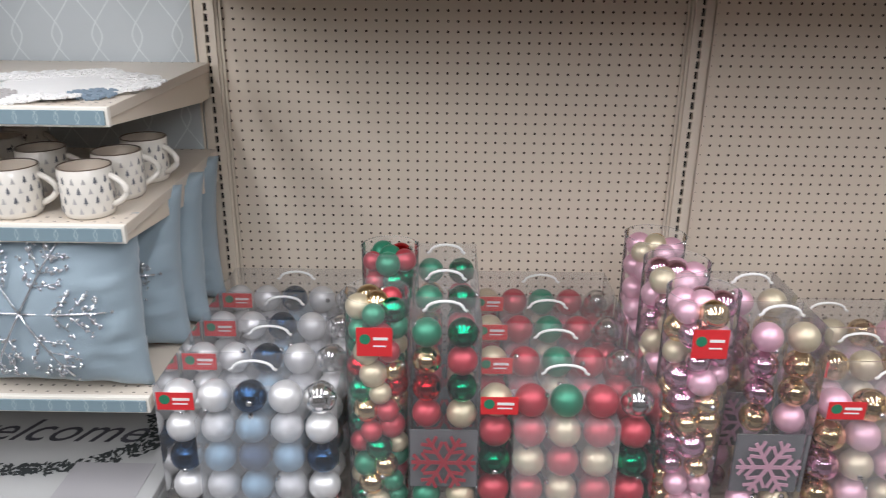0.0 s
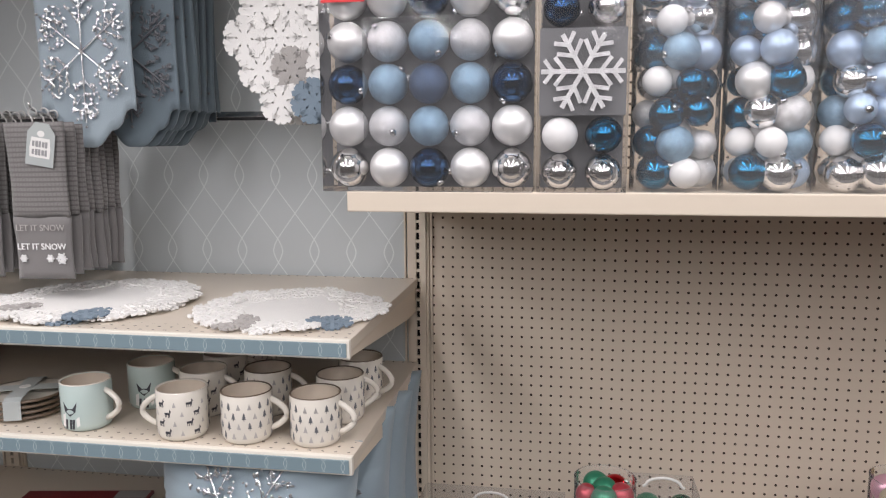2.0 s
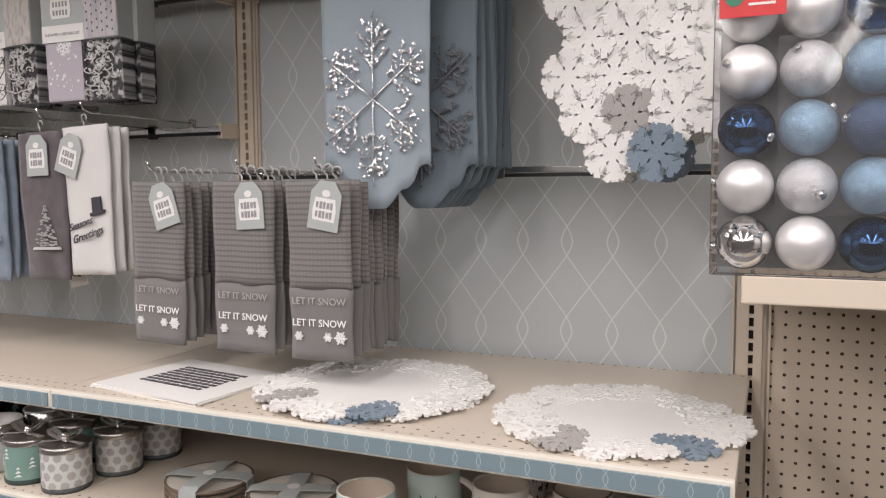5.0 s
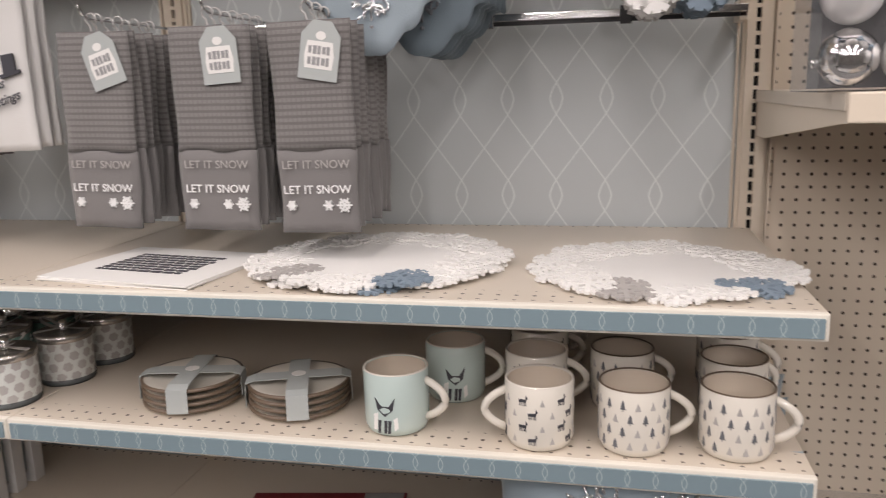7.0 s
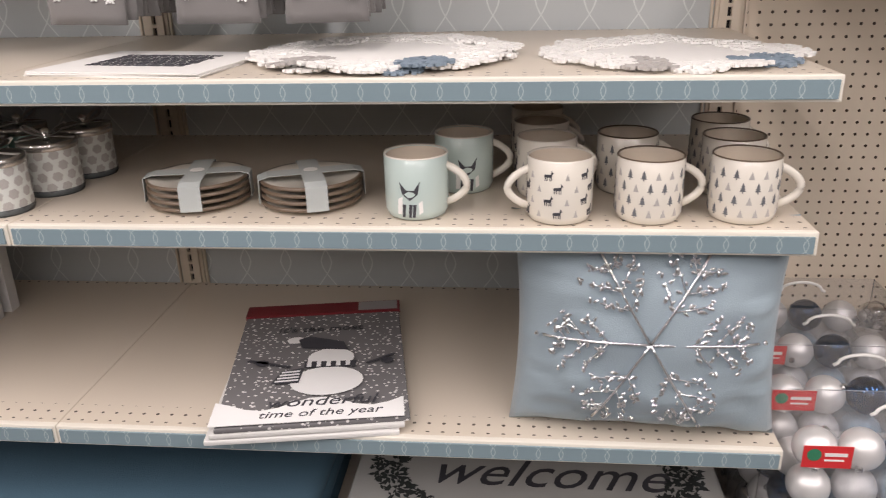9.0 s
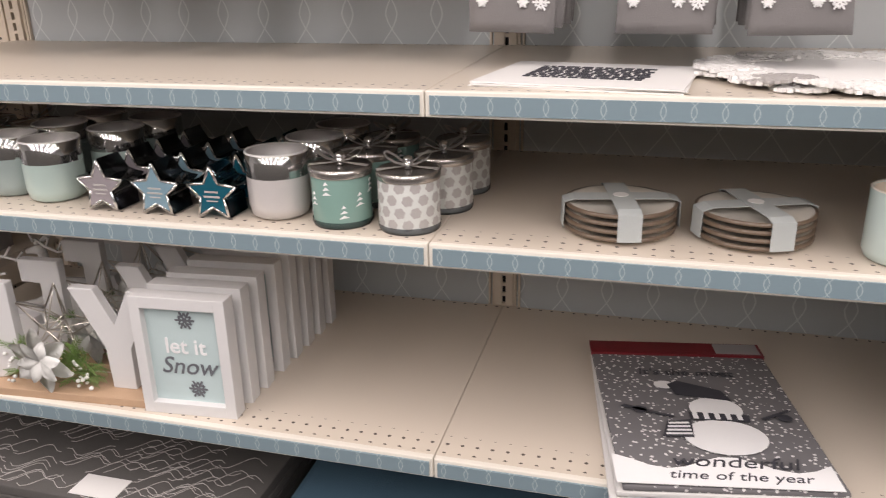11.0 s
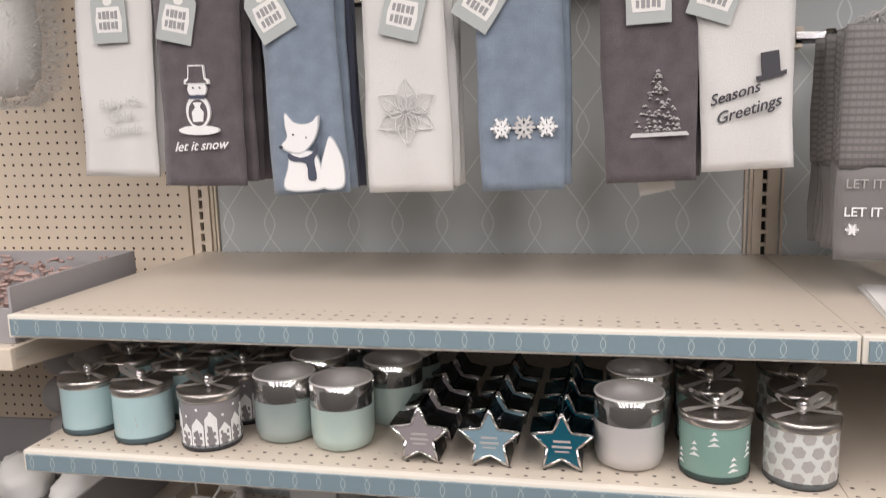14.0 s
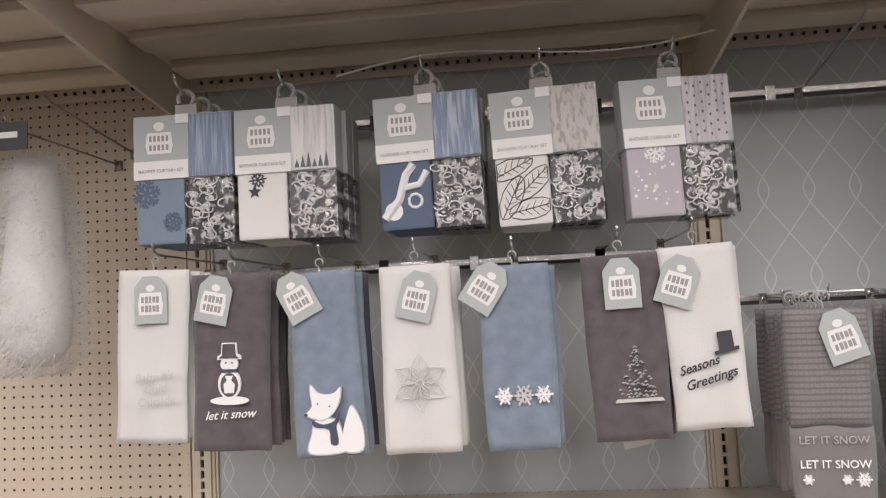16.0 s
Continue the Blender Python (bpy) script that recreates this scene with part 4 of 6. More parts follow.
words("lettering", "time of the year", 0.032, m_ink, ob, pose(0.02, -0.235, 0.034), slant=0.25)

# mats on the base shelf
for k in range(4):
    ob = thing("doormat", "ivory doormat with a dark leaf wreath and script lettering" if k == 3 else "ivory doormat in a stack on the base shelf", "doormat", pose(-0.385, 1.655, DECK + 0.0235 * k, 0, 0, (k % 3 - 1) * 0.5), "stacked doormats")
    part("mat_body", box(-0.365, -0.235, 0, 0.365, 0.235, 0.0225, 0.004), m_mat_white, ob)
    if k == 3:
        rnd = random.Random(8)
        bm = bmesh.new()
        for q in range(720):
            a = rnd.uniform(math.pi * 0.9, math.pi * 2.15)
            rr = rnd.uniform(0.80, 1.02)
            x, y = 0.33 * rr * math.cos(a), 0.18 * rr * math.sin(a) + 0.03
            if abs(x) > 0.355 or abs(y) > 0.225:
                continue
            t, s = rnd.uniform(0, 6.28), rnd.uniform(0.006, 0.012)
            vs = [bm.verts.new((x + s * u * math.cos(t) - s * v * 0.45 * math.sin(t), y + s * u * math.sin(t) + s * v * 0.45 * math.cos(t), 0.0232 + 0.001 * rnd.random())) for u, v in ((-1, 0), (0, -1), (1, 0), (0, 1))]
            bm.faces.new(vs)
        part("wreath", bm, m_leafgrey, ob, "dark grey leaf wreath print")
        words("lettering", "welcome", 0.13, m_ink, ob, pose(0.02, 0.02, 0.0228), slant=0.45)
        part("paper_label", box(0.15, -0.242, 0.0228, 0.33, -0.10, 0.0242), m_greycard, ob, "grey paper label")
for k in range(6):
    ob = thing("charcoal_mat", "charcoal grey mat with pale scrolls, in a stack", "doormat", pose(-1.975, 1.665, DECK + 0.0235 * k), "stacked grey mats")
    part("mat_body", box(-0.39, -0.24, 0, 0.39, 0.24, 0.0225, 0.004), m_mat_grey, ob)
    if k == 5:
        rnd = random.Random(2)
        bm = bmesh.new()
        for q in range(150):
            x, y, a = rnd.uniform(-0.33, 0.33), rnd.uniform(-0.215, 0.2), rnd.uniform(-0.3, 0.5)
            pts = [(x + 0.012 * s, y + 0.016 * math.sin(s * 0.9 + a * 5) + 0.004 * s, 0.0229) for s in range(-4, 5)]
            rod(pts, 0.0009, 4, bm)
        part("scroll_print", bm, m_lace_grey, ob, "pale scroll print")
        part("paper_label", box(0.02, -0.23, 0.0226, 0.12, -0.17, 0.0240), m_white, ob)
for k in range(3):
    solo("blanket", box(-0.37, -0.25, 0, 0.37, 0.25, 0.046, 0.02), m_navyblue, "folded dusty blue fleece blanket in a stack on the base shelf", "blanket", pose(-1.165, 1.68, DECK + 0.047 * k), "folded blankets", smooth=True)


# ---- hanging cloth ----
m_clipgrey = mat("clip_grey", (0.52, 0.51, 0.50), 0.3)
m_tagink = mat("soft_grey_ink", (0.30, 0.30, 0.305), 0.6)


def hang_tag(parent, x, y, z, tilt, s=1.0):
    pts = [(-0.034, -0.05), (0.034, -0.05), (0.034, 0.022), (0.016, 0.045), (-0.016, 0.045), (-0.034, 0.022)]
    pts = [(a * s, b * s) for a, b in pts]
    tg = part("hang_tag", prism(pts, -0.0008, 0.0008), m_tag, parent, "sage card hang tag with a white panel", at=pose(x, y, z, 0, tilt, 0))
    part("tag_panel", prism([(-0.024 * s, -0.032 * s), (0.024 * s, -0.032 * s), (0.026 * s, -0.012 * s), (0.022 * s, 0.012 * s), (-0.022 * s, 0.012 * s), (-0.026 * s, -0.012 * s)], -0.0016, -0.0009), m_white, tg)
    part("tag_print", bars([((-0.019 + 0.0079 * k) * s, z_ * s, (-0.019 + 0.0079 * k + (0.0062 if k % 2 else 0.0052)) * s, (0.0135 if k % 3 else 0.0115) * s) for z_ in (-0.002, -0.020) for k in range(5)], y=-0.0016), m_tagink, tg)
    part("tag_seal", prism(disc(0, 0.021 * s, 0.009 * s, 0.007 * s, 14), -0.0016, -0.0009), m_white, tg)


def plastic_hook(parent, x, z, y=0.0, s=1.0):
    pts = [(x + 0.010 * s * math.cos(a), y, z + 0.010 * s + 0.010 * s * math.sin(a)) for a in [math.pi * (1.4 - 0.2 * k) for k in range(9)]]
    part("hanger", rod([(x, y, z - 0.02)] + pts, 0.0018 * s, 6), m_clipgrey, parent, "clear grey plastic hanger", smooth=True)


def towel(x0, x1, z1, z0, y, material, lab, group, seed, lean=0.0, band=True):
    w, h = x1 - x0, z1 - z0
    ob = thing("hand_towel", lab, "towel", pose((x0 + x1) / 2, y, z1, 0, lean, 0), group)
    top_one = band
    part("cloth", sheet(w, h, 0.016, 12, 22, 0.0042, seed), material, ob, smooth=True)
    if top_one:
        plastic_hook(ob, 0.0, 0.010, 0, 0.75)
    return ob


HT = "hand towels on the bar"
DEF = [(-2.417, -2.279, 1.604, 1.276, m_towel_w, "white", 2.0, (0.0, -0.055, -2)), (-2.270, -2.121, 1.588, 1.258, m_towel_g, "mauve grey", 1.0, (-0.028, -0.045, 12)),
       (-2.089, -1.957, 1.583, 1.242, m_towel_b, "dusty blue", -2.2, (-0.045, -0.040, -25)), (-1.912, -1.776, 1.586, 1.244, m_towel_w, "white", -0.8, (0.005, -0.055, 16)),
       (-1.728, -1.597, 1.577, 1.244, m_towel_b, "dusty blue", -0.8, (-0.05, -0.035, 35)), (-1.541, -1.404, 1.585, 1.255, m_towel_g, "mauve grey", -1.6, (0.0, -0.050, 0)),
       (-1.405, -1.275, 1.594, 1.271, m_towel_w, "white", -2.6, (-0.035, -0.058, 22))]
DECO = ["with silver lettering", "with a white embroidered snowman", "with a white fox applique", "with a silver poinsettia", "with white snowflakes", "with a silver fir tree", "with a black hat and script"]
hung = []
for k, (x0, x1, z1, z0, mt_, colour, lean, tg) in enumerate(DEF):
    y = 1.654
    ob = towel(x0, x1, z1, z0, y, mt_, f"{colour} hand towel {DECO[k]} on a hook", HT, k + 1, lean)
    hang_tag(ob, tg[0], -0.014, tg[1], tg[2], 0.95)
    hung.append(ob)
    for b in range(3 if k != 6 else 2):
        back = m_towel_n if k == 2 and b else mt_
        towel(x0 + 0.012, x1 + 0.010, z1 - 0.004, z0 + 0.006, y + 0.022 + 0.026 * b, back, f"{colour} terry hand towel hanging behind another", HT, k + 20 + b * 3, lean * 0.6, False)
    peg_hook((x0 + x1) / 2, z1 + 0.030, 0.345, 0.022, 0.0, k in (0, 1))

solo("paper_tag", box(-0.028, -0.0006, -0.020, 0.028, 0.0006, 0.020), m_white, "small white paper tag hanging behind the towels", "paper tag", pose(-1.452, 1.72, 1.252, 0, -12, 0))
FY = -0.0140
words("embroidery", "Baby it's\nCold\nOutside", 0.023, m_silverthread, hung[0], upright_text(0.012, FY - 0.003, -0.225, 6), slant=0.2)
ob = hung[1]
part("snowman", prism(disc(0, -0.205, 0.022, 0.028), FY - 0.001, FY + 0.004), m_thread, ob, "white embroidered snowman")
part("snowman_body", prism(disc(0, -0.207, 0.017, 0.022), FY - 0.0018, FY), m_towel_g, ob)
part("snowman_belly", prism([(-0.009, -0.222), (0.009, -0.222), (0.011, -0.206), (0.004, -0.198), (0.008, -0.190), (-0.008, -0.190), (-0.004, -0.198), (-0.011, -0.206)], FY - 0.0026, FY), m_thread, ob)
part("snowman_head", prism(disc(0, -0.168, 0.017, 0.015), FY - 0.001, FY + 0.004), m_thread, ob)
part("snowman_scarf", prism([(-0.014, -0.184), (0.014, -0.184), (0.015, -0.178), (-0.015, -0.178)], FY - 0.0028, FY), m_towel_n, ob)
part("hat_outline", prism([(-0.023, -0.160), (0.023, -0.160), (0.022, -0.153), (0.0155, -0.150), (0.014, -0.129), (-0.014, -0.129), (-0.0155, -0.150), (-0.022, -0.153)], FY - 0.0014, FY + 0.004), m_thread, ob)
part("snowman_hat", prism([(-0.020, -0.158), (0.020, -0.158), (0.0135, -0.152), (0.012, -0.131), (-0.012, -0.131), (-0.0135, -0.152)], FY - 0.0022, FY), m_towel_g, ob)
part("snowman_eyes", tri_print([disc(-0.006, -0.166, 0.0016, 0.0016, 8), disc(0.006, -0.166, 0.0016, 0.0016, 8)]), m_ink, ob, at=pose(0, FY - 0.002, 0))
part("snow_mound", prism(disc(0, -0.236, 0.037, 0.008), FY - 0.0014, FY + 0.004), m_thread, ob)
words("embroidery", "let it snow", 0.0225, m_thread, ob, upright_text(0.0, FY, -0.262, 3), bold=0.0002, slant=0.4)
ob = hung[2]
fox_grey = mat("fox_shade", (0.50, 0.52, 0.55), 0.8, 0, 0.06)


def curve_outline(pts, n=4):
    """A rounded outline through the corner points."""
    out = []
    m = len(pts)
    for i in range(m):
        p0, p1, p2, p3 = (Vector(pts[(i + q) % m]) for q in (-1, 0, 1, 2))
        for j in range(n):
            t = j / n
            v = 0.5 * (2 * p1 + (p2 - p0) * t + (2 * p0 - 5 * p1 + 4 * p2 - p3) * t * t + (3 * p1 - p0 - 3 * p2 + p3) * t ** 3)
            out.append((v.x, v.y))
    return out


def applique(name, pts, y, label=""):
    """A sewn patch: a grey stitched border with white cloth set inside it."""
    o = curve_outline(pts)
    cx, cz = sum(p[0] for p in o) / len(o), sum(p[1] for p in o) / len(o)
    edge = part(name, prism(o, y, FY + 0.004), fox_grey, ob, label)
    part("cloth", prism([(cx + (x - cx) * 0.94, cz + (z - cz) * 0.94) for x, z in o], y - 0.0005, y + 0.0003), m_thread, edge)


applique("fox_body", [(-0.040, -0.332), (-0.034, -0.296), (-0.024, -0.270), (0.014, -0.272), (0.026, -0.300), (0.030, -0.332)], FY - 0.0012, "white fox applique")
applique("fox_tail", [(0.026, -0.332), (0.024, -0.300), (0.034, -0.268), (0.044, -0.248), (0.056, -0.266), (0.064, -0.295), (0.060, -0.332)], FY - 0.0016, "white fox tail")
applique("fox_head", [(-0.042, -0.262), (-0.030, -0.246), (-0.032, -0.226), (-0.030, -0.206), (-0.016, -0.222), (0.004, -0.226), (0.018, -0.222), (0.028, -0.214), (0.024, -0.240), (0.010, -0.262), (-0.012, -0.274)], FY - 0.0022, "white fox head")
part("fox_scarf", prism(curve_outline([(-0.030, -0.272), (-0.010, -0.280), (0.012, -0.274), (0.022, -0.258), (0.020, -0.274), (0.014, -0.286), (0.016, -0.316), (0.002, -0.316), (0.000, -0.290), (-0.026, -0.284)], 3), FY - 0.0034, FY), m_towel_n, ob)
part("fox_face", tri_print([disc(-0.018, -0.242, 0.0016, 0.0016, 8), disc(0.004, -0.248, 0.0016, 0.0016, 8), disc(-0.041, -0.261, 0.0035, 0.0028, 8)]), m_ink, ob, at=pose(0, FY - 0.0034, 0))
ob = hung[3]
bm = bmesh.new()
for ring, (n, ln, wd) in enumerate(((6, 0.052, 0.027), (6, 0.034, 0.018))):
    for k in range(n):
        a = k * math.pi / 3 + ring * 0.52 + 0.5
        d, p = Vector((math.cos(a), math.sin(a))), Vector((-math.sin(a), math.cos(a)))
        loop = [d * 0.004, d * ln * 0.35 + p * wd * 0.52, d * ln * 0.66 + p * wd * 0.46, d * ln, d * ln * 0.66 - p * wd * 0.46, d * ln * 0.35 - p * wd * 0.52]
        rod([(d.x * 0.004, FY, d.y * 0.004 - 0.215), (d.x * ln * 0.9, FY, d.y * ln * 0.9 - 0.215)], 0.0007, 5, bm)
        for u, v in zip(loop, loop[1:] + loop[:1]):
            rod([(u.x, FY - 0.0008 * ring, u.y - 0.215), (v.x, FY - 0.0008 * ring, v.y - 0.215)], 0.0010, 5, bm)
part("poinsettia", bm, m_silverthread, ob, "silver embroidered poinsettia")
ob = hung[4]
for x, r, c in ((-0.030, 0.017, m_thread), (0.005, 0.020, m_silverthread), (0.040, 0.017, m_thread)):
    part("snowflake", flake(r, 0.0038, 0.004, 1, cx=x, cz=-0.235, y=FY - 0.0012), c, ob, "embroidered snowflake")
ob = hung[5]
bm, rnd = bmesh.new(), random.Random(12)
for k in range(90):
    z = rnd.random() ** 1.3
    x = rnd.uniform(-1, 1) * 0.037 * (1 - z)
    s = 0.0035
    prism([(x - s + 0.012, -0.255 + 0.09 * z), (x + 0.012, -0.2515 + 0.09 * z), (x + s + 0.012, -0.255 + 0.09 * z), (x + 0.012, -0.2535 + 0.09 * z)], FY - 0.001, FY + 0.003, bm)
prism([(-0.03, -0.262), (0.056, -0.262), (0.052, -0.256), (-0.026, -0.256)], FY - 0.001, FY + 0.003, bm)
part("fir_tree", bm, m_silverthread, ob, "silver embroidered fir tree")
ob = hung[6]
part("hat", prism([(0.006, -0.188), (0.046, -0.180), (0.046, -0.174), (0.038, -0.176), (0.036, -0.146), (0.012, -0.148), (0.013, -0.180), (0.005, -0.181)], FY - 0.001, FY + 0.004), m_ink, ob, "black top hat applique", at=pose(0.008, 0, -0.008))
words("lettering", "Seasons", 0.0225, m_ink, ob, upright_text(-0.018, FY, -0.212, 14), bold=0.0003, slant=0.4)
words("lettering", "Greetings", 0.0235, m_ink, ob, upright_text(0.0, FY, -0.236, 14), bold=0.0003, slant=0.4)


def grey_towel(x0, x1, y, front, seed, z1=1.472, z0=1.135, lean=0.0):
    lab = "grey waffle kitchen towel lettered LET IT SNOW, hanging on a bar" if front else "grey waffle kitchen towel hanging behind another"
    w, h = x1 - x0, z1 - z0
    ob = thing("kitchen_towel", lab, "towel", pose((x0 + x1) / 2, y, z1, 0, lean, 0), "grey kitchen towels")
    part("waffle_top", sheet(w, h * 0.60, 0.015, 8, 12, 0.003, seed), m_waffle, ob, smooth=True)
    part("plain_border", sheet(w * 0.99, h * 0.40, 0.014, 8, 8, 0.002, seed), m_grey, ob, smooth=True, at=pose(0, 0, -h * 0.595))
    plastic_hook(ob, 0.0, 0.010, 0, 1.0)
    if front:
        hang_tag(ob, 0.022, -0.012, -0.045, -18 + 14 * seed, 0.95)
        y_ = -0.0102
        words("lettering", "LET IT SNOW", 0.019, m_lace_grey, ob, upright_text(0, y_, -h * 0.665))
        words("lettering", "LET IT SNOW", 0.019, m_thread, ob, upright_text(0, y_, -h * 0.785), bold=0.0002)
        for x, r in ((-0.045, 0.009), (0.018, 0.009), (0.045, 0.013)):
            part("snowflake", flake(r, 0.0026, 0.003, 1, cx=x, cz=-h * 0.86, y=y_ - 0.0004), m_thread, ob, "white embroidered snowflake")
    return ob


for k, (x0, x1) in enumerate(((-1.199, -1.062), (-0.980, -0.840), (-0.802, -0.668))):
    grey_towel(x0, x1, (1.645, 1.635, 1.625)[k], True, k, lean=(1.2, 0.4, -0.8)[k])
    for b in range(7):
        grey_towel(x0 + 0.004 * (b % 3), x1 + 0.003 * (b % 2), 1.662 + 0.026 * b, False, k + 5 + b, 1.472 - 0.004 * (b % 2), 1.140 + 0.004 * (b % 3), 0.4 * (b % 3 - 1))
    peg_hook((x0 + x1) / 2, 1.493, 0.375, 0.02)


def runner(x0, x1, y, front, seed):
    w = x1 - x0
    lab = "light blue table runner with silver beaded snowflake, on a hanger" if front else "blue table runner hanging behind another, coloured darker for shade"
    ob = thing("table_runner", lab, "table runner", pose((x0 + x1) / 2, y, 1.938), "table runners")

    def foot(u):
        return 0.085 * max(0, 1 - abs(u) * 2.6) ** 0.6 + 0.012 * abs(math.sin(u * 14))
    part("cloth", sheet(w, 0.435, 0.012, 26, 20, 0.004, seed, foot), m_runner if front else m_runner_shaded, ob, smooth=True)
    # rear beads in grey ink, their silver darkened for shade like the cloth
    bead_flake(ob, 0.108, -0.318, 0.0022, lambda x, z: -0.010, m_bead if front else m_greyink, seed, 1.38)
    if front:
        hd = part("header_card", box(-w / 2, -0.011, -0.125, w / 2 + 0.004, -0.009, -0.02), m_tag, ob, "grey-green card header")
        part("header_panel", box(-w / 2 + 0.012, -0.0118, -0.115, w * 0.20, -0.0111, -0.055), m_white, hd)
        part("header_picture", box(w * 0.22, -0.0118, -0.105, w / 2, -0.0111, -0.02), m_rim, hd)
        part("header_print", bars([(-w / 2 + 0.02, -0.085, -w / 2 + 0.045, 0.03), (-0.045, -0.078, 0.035, 0.012)], y=-0.0119), m_greyink, hd)
    else:
        part("picture_card", box(-0.03, -0.012, -0.10, 0.07, -0.0105, -0.02), m_rim, ob)
    plastic_hook(ob, 0, 0.012)
    return ob


runner(-0.757, -0.537, 1.690, True, 1)
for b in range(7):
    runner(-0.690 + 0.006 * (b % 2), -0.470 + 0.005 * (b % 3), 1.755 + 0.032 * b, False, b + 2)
peg_hook(-0.645, 1.938, 0.33, 0.02)


def centrepiece(y, front, seed):
    ob = thing("snowflake_centrepiece", "white cut felt snowflake table centrepiece hanging on a hook" if front else "white cut felt centrepiece hanging behind another", "table centrepiece", pose(-0.158, y, 1.955), "felt centrepieces")
    rnd = random.Random(seed)
    for j in range(7):
        for i in range(4):
            x = (i - 1.5) * 0.074 + 0.030 * (j % 2) - 0.015
            z = -0.06 - j * 0.064
            if j == 6 and i not in (1, 2):
                continue
            blue = j == 6 and i == 2
            grey = rnd.random() < 0.12
            part("felt_flake", flake(0.047, 0.0125, 0.004, 2, turn=0.52), m_lace_blue if blue else (m_lace_grey if grey else m_lace), ob, "slate blue felt snowflake" if blue else "",
                 at=pose(x + rnd.uniform(-0.004, 0.004), rnd.uniform(-0.005, 0.005) - 0.008 * blue, z, rnd.uniform(-6, 6), rnd.uniform(-14, 14), rnd.uniform(-6, 6)))
    if front:
        hd = part("header_card", box(-0.145, -0.014, -0.105, 0.125, -0.012, -0.01), m_tag, ob, "grey-green card header")
        part("header_panel", box(-0.13, -0.0148, -0.095, 0.05, -0.0141, -0.035), m_white, hd)
        part("header_print", bars([(-0.122, -0.065, -0.085, 0.032), (-0.06, -0.058, 0.03, 0.012)], y=-0.0149), m_greyink, hd)
    plastic_hook(ob, 0, 0.012)


for b in range(4):
    centrepiece(1.690 + 0.05 * b, b == 0, 3 + b)
peg_hook(-0.158, 1.955, 0.33, 0.02)


# ---- shower curtain packs ----
m_pc_blue = mat("curtain_blue", (0.19, 0.25, 0.32), 0.8, 0, 0.12, 60)
m_pc_lilac = mat("curtain_lilac", (0.46, 0.425, 0.475), 0.8, 0, 0.08, 60)
m_pc_ivory = mat("curtain_ivory", (0.72, 0.71, 0.68), 0.8, 0, 0.05, 60)
m_pc_navy = mat("curtain_navy", (0.10, 0.135, 0.205), 0.8, 0, 0.1, 60)
m_pc_taupe = mat("curtain_taupe", (0.50, 0.46, 0.43), 0.8, 0, 0.12, 120)


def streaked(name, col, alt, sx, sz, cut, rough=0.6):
    """Two tones in patches stretched along z: pleats of a curtain, or painted glints and gaps of film."""
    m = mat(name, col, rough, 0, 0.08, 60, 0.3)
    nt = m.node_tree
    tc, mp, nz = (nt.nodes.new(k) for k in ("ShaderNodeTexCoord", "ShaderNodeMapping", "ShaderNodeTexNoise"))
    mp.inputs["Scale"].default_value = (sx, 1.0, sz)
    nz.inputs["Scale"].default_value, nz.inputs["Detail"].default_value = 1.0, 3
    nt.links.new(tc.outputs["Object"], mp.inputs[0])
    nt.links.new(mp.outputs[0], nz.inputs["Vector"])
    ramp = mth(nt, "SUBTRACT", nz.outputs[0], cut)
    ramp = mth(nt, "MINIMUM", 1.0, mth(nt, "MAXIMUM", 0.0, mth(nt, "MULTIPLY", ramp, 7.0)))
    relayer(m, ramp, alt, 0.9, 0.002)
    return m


# white patches paint highlights of the crinkled film over the rings, dark ones its hollows
m_film_glints = streaked("film_glints_gaps", (0.055, 0.053, 0.055), (0.70, 0.69, 0.68), 70, 55, 0.50, 0.18)
PIC = {"dusty blue": streaked("picture_blue", (0.20, 0.27, 0.38), (0.36, 0.43, 0.54), 160, 8, 0.45),
       "white": streaked("picture_white", (0.72, 0.72, 0.71), (0.62, 0.63, 0.63), 120, 6, 0.5),
       "navy and white": streaked("picture_navy", (0.22, 0.28, 0.40), (0.46, 0.52, 0.60), 110, 10, 0.46),
       "ivory leaf print": streaked("picture_ivory", (0.56, 0.53, 0.50), (0.40, 0.38, 0.37), 120, 45, 0.5),
       "lilac snowflake": streaked("picture_lilac", (0.56, 0.53, 0.56), (0.44, 0.42, 0.47), 130, 10, 0.5)}


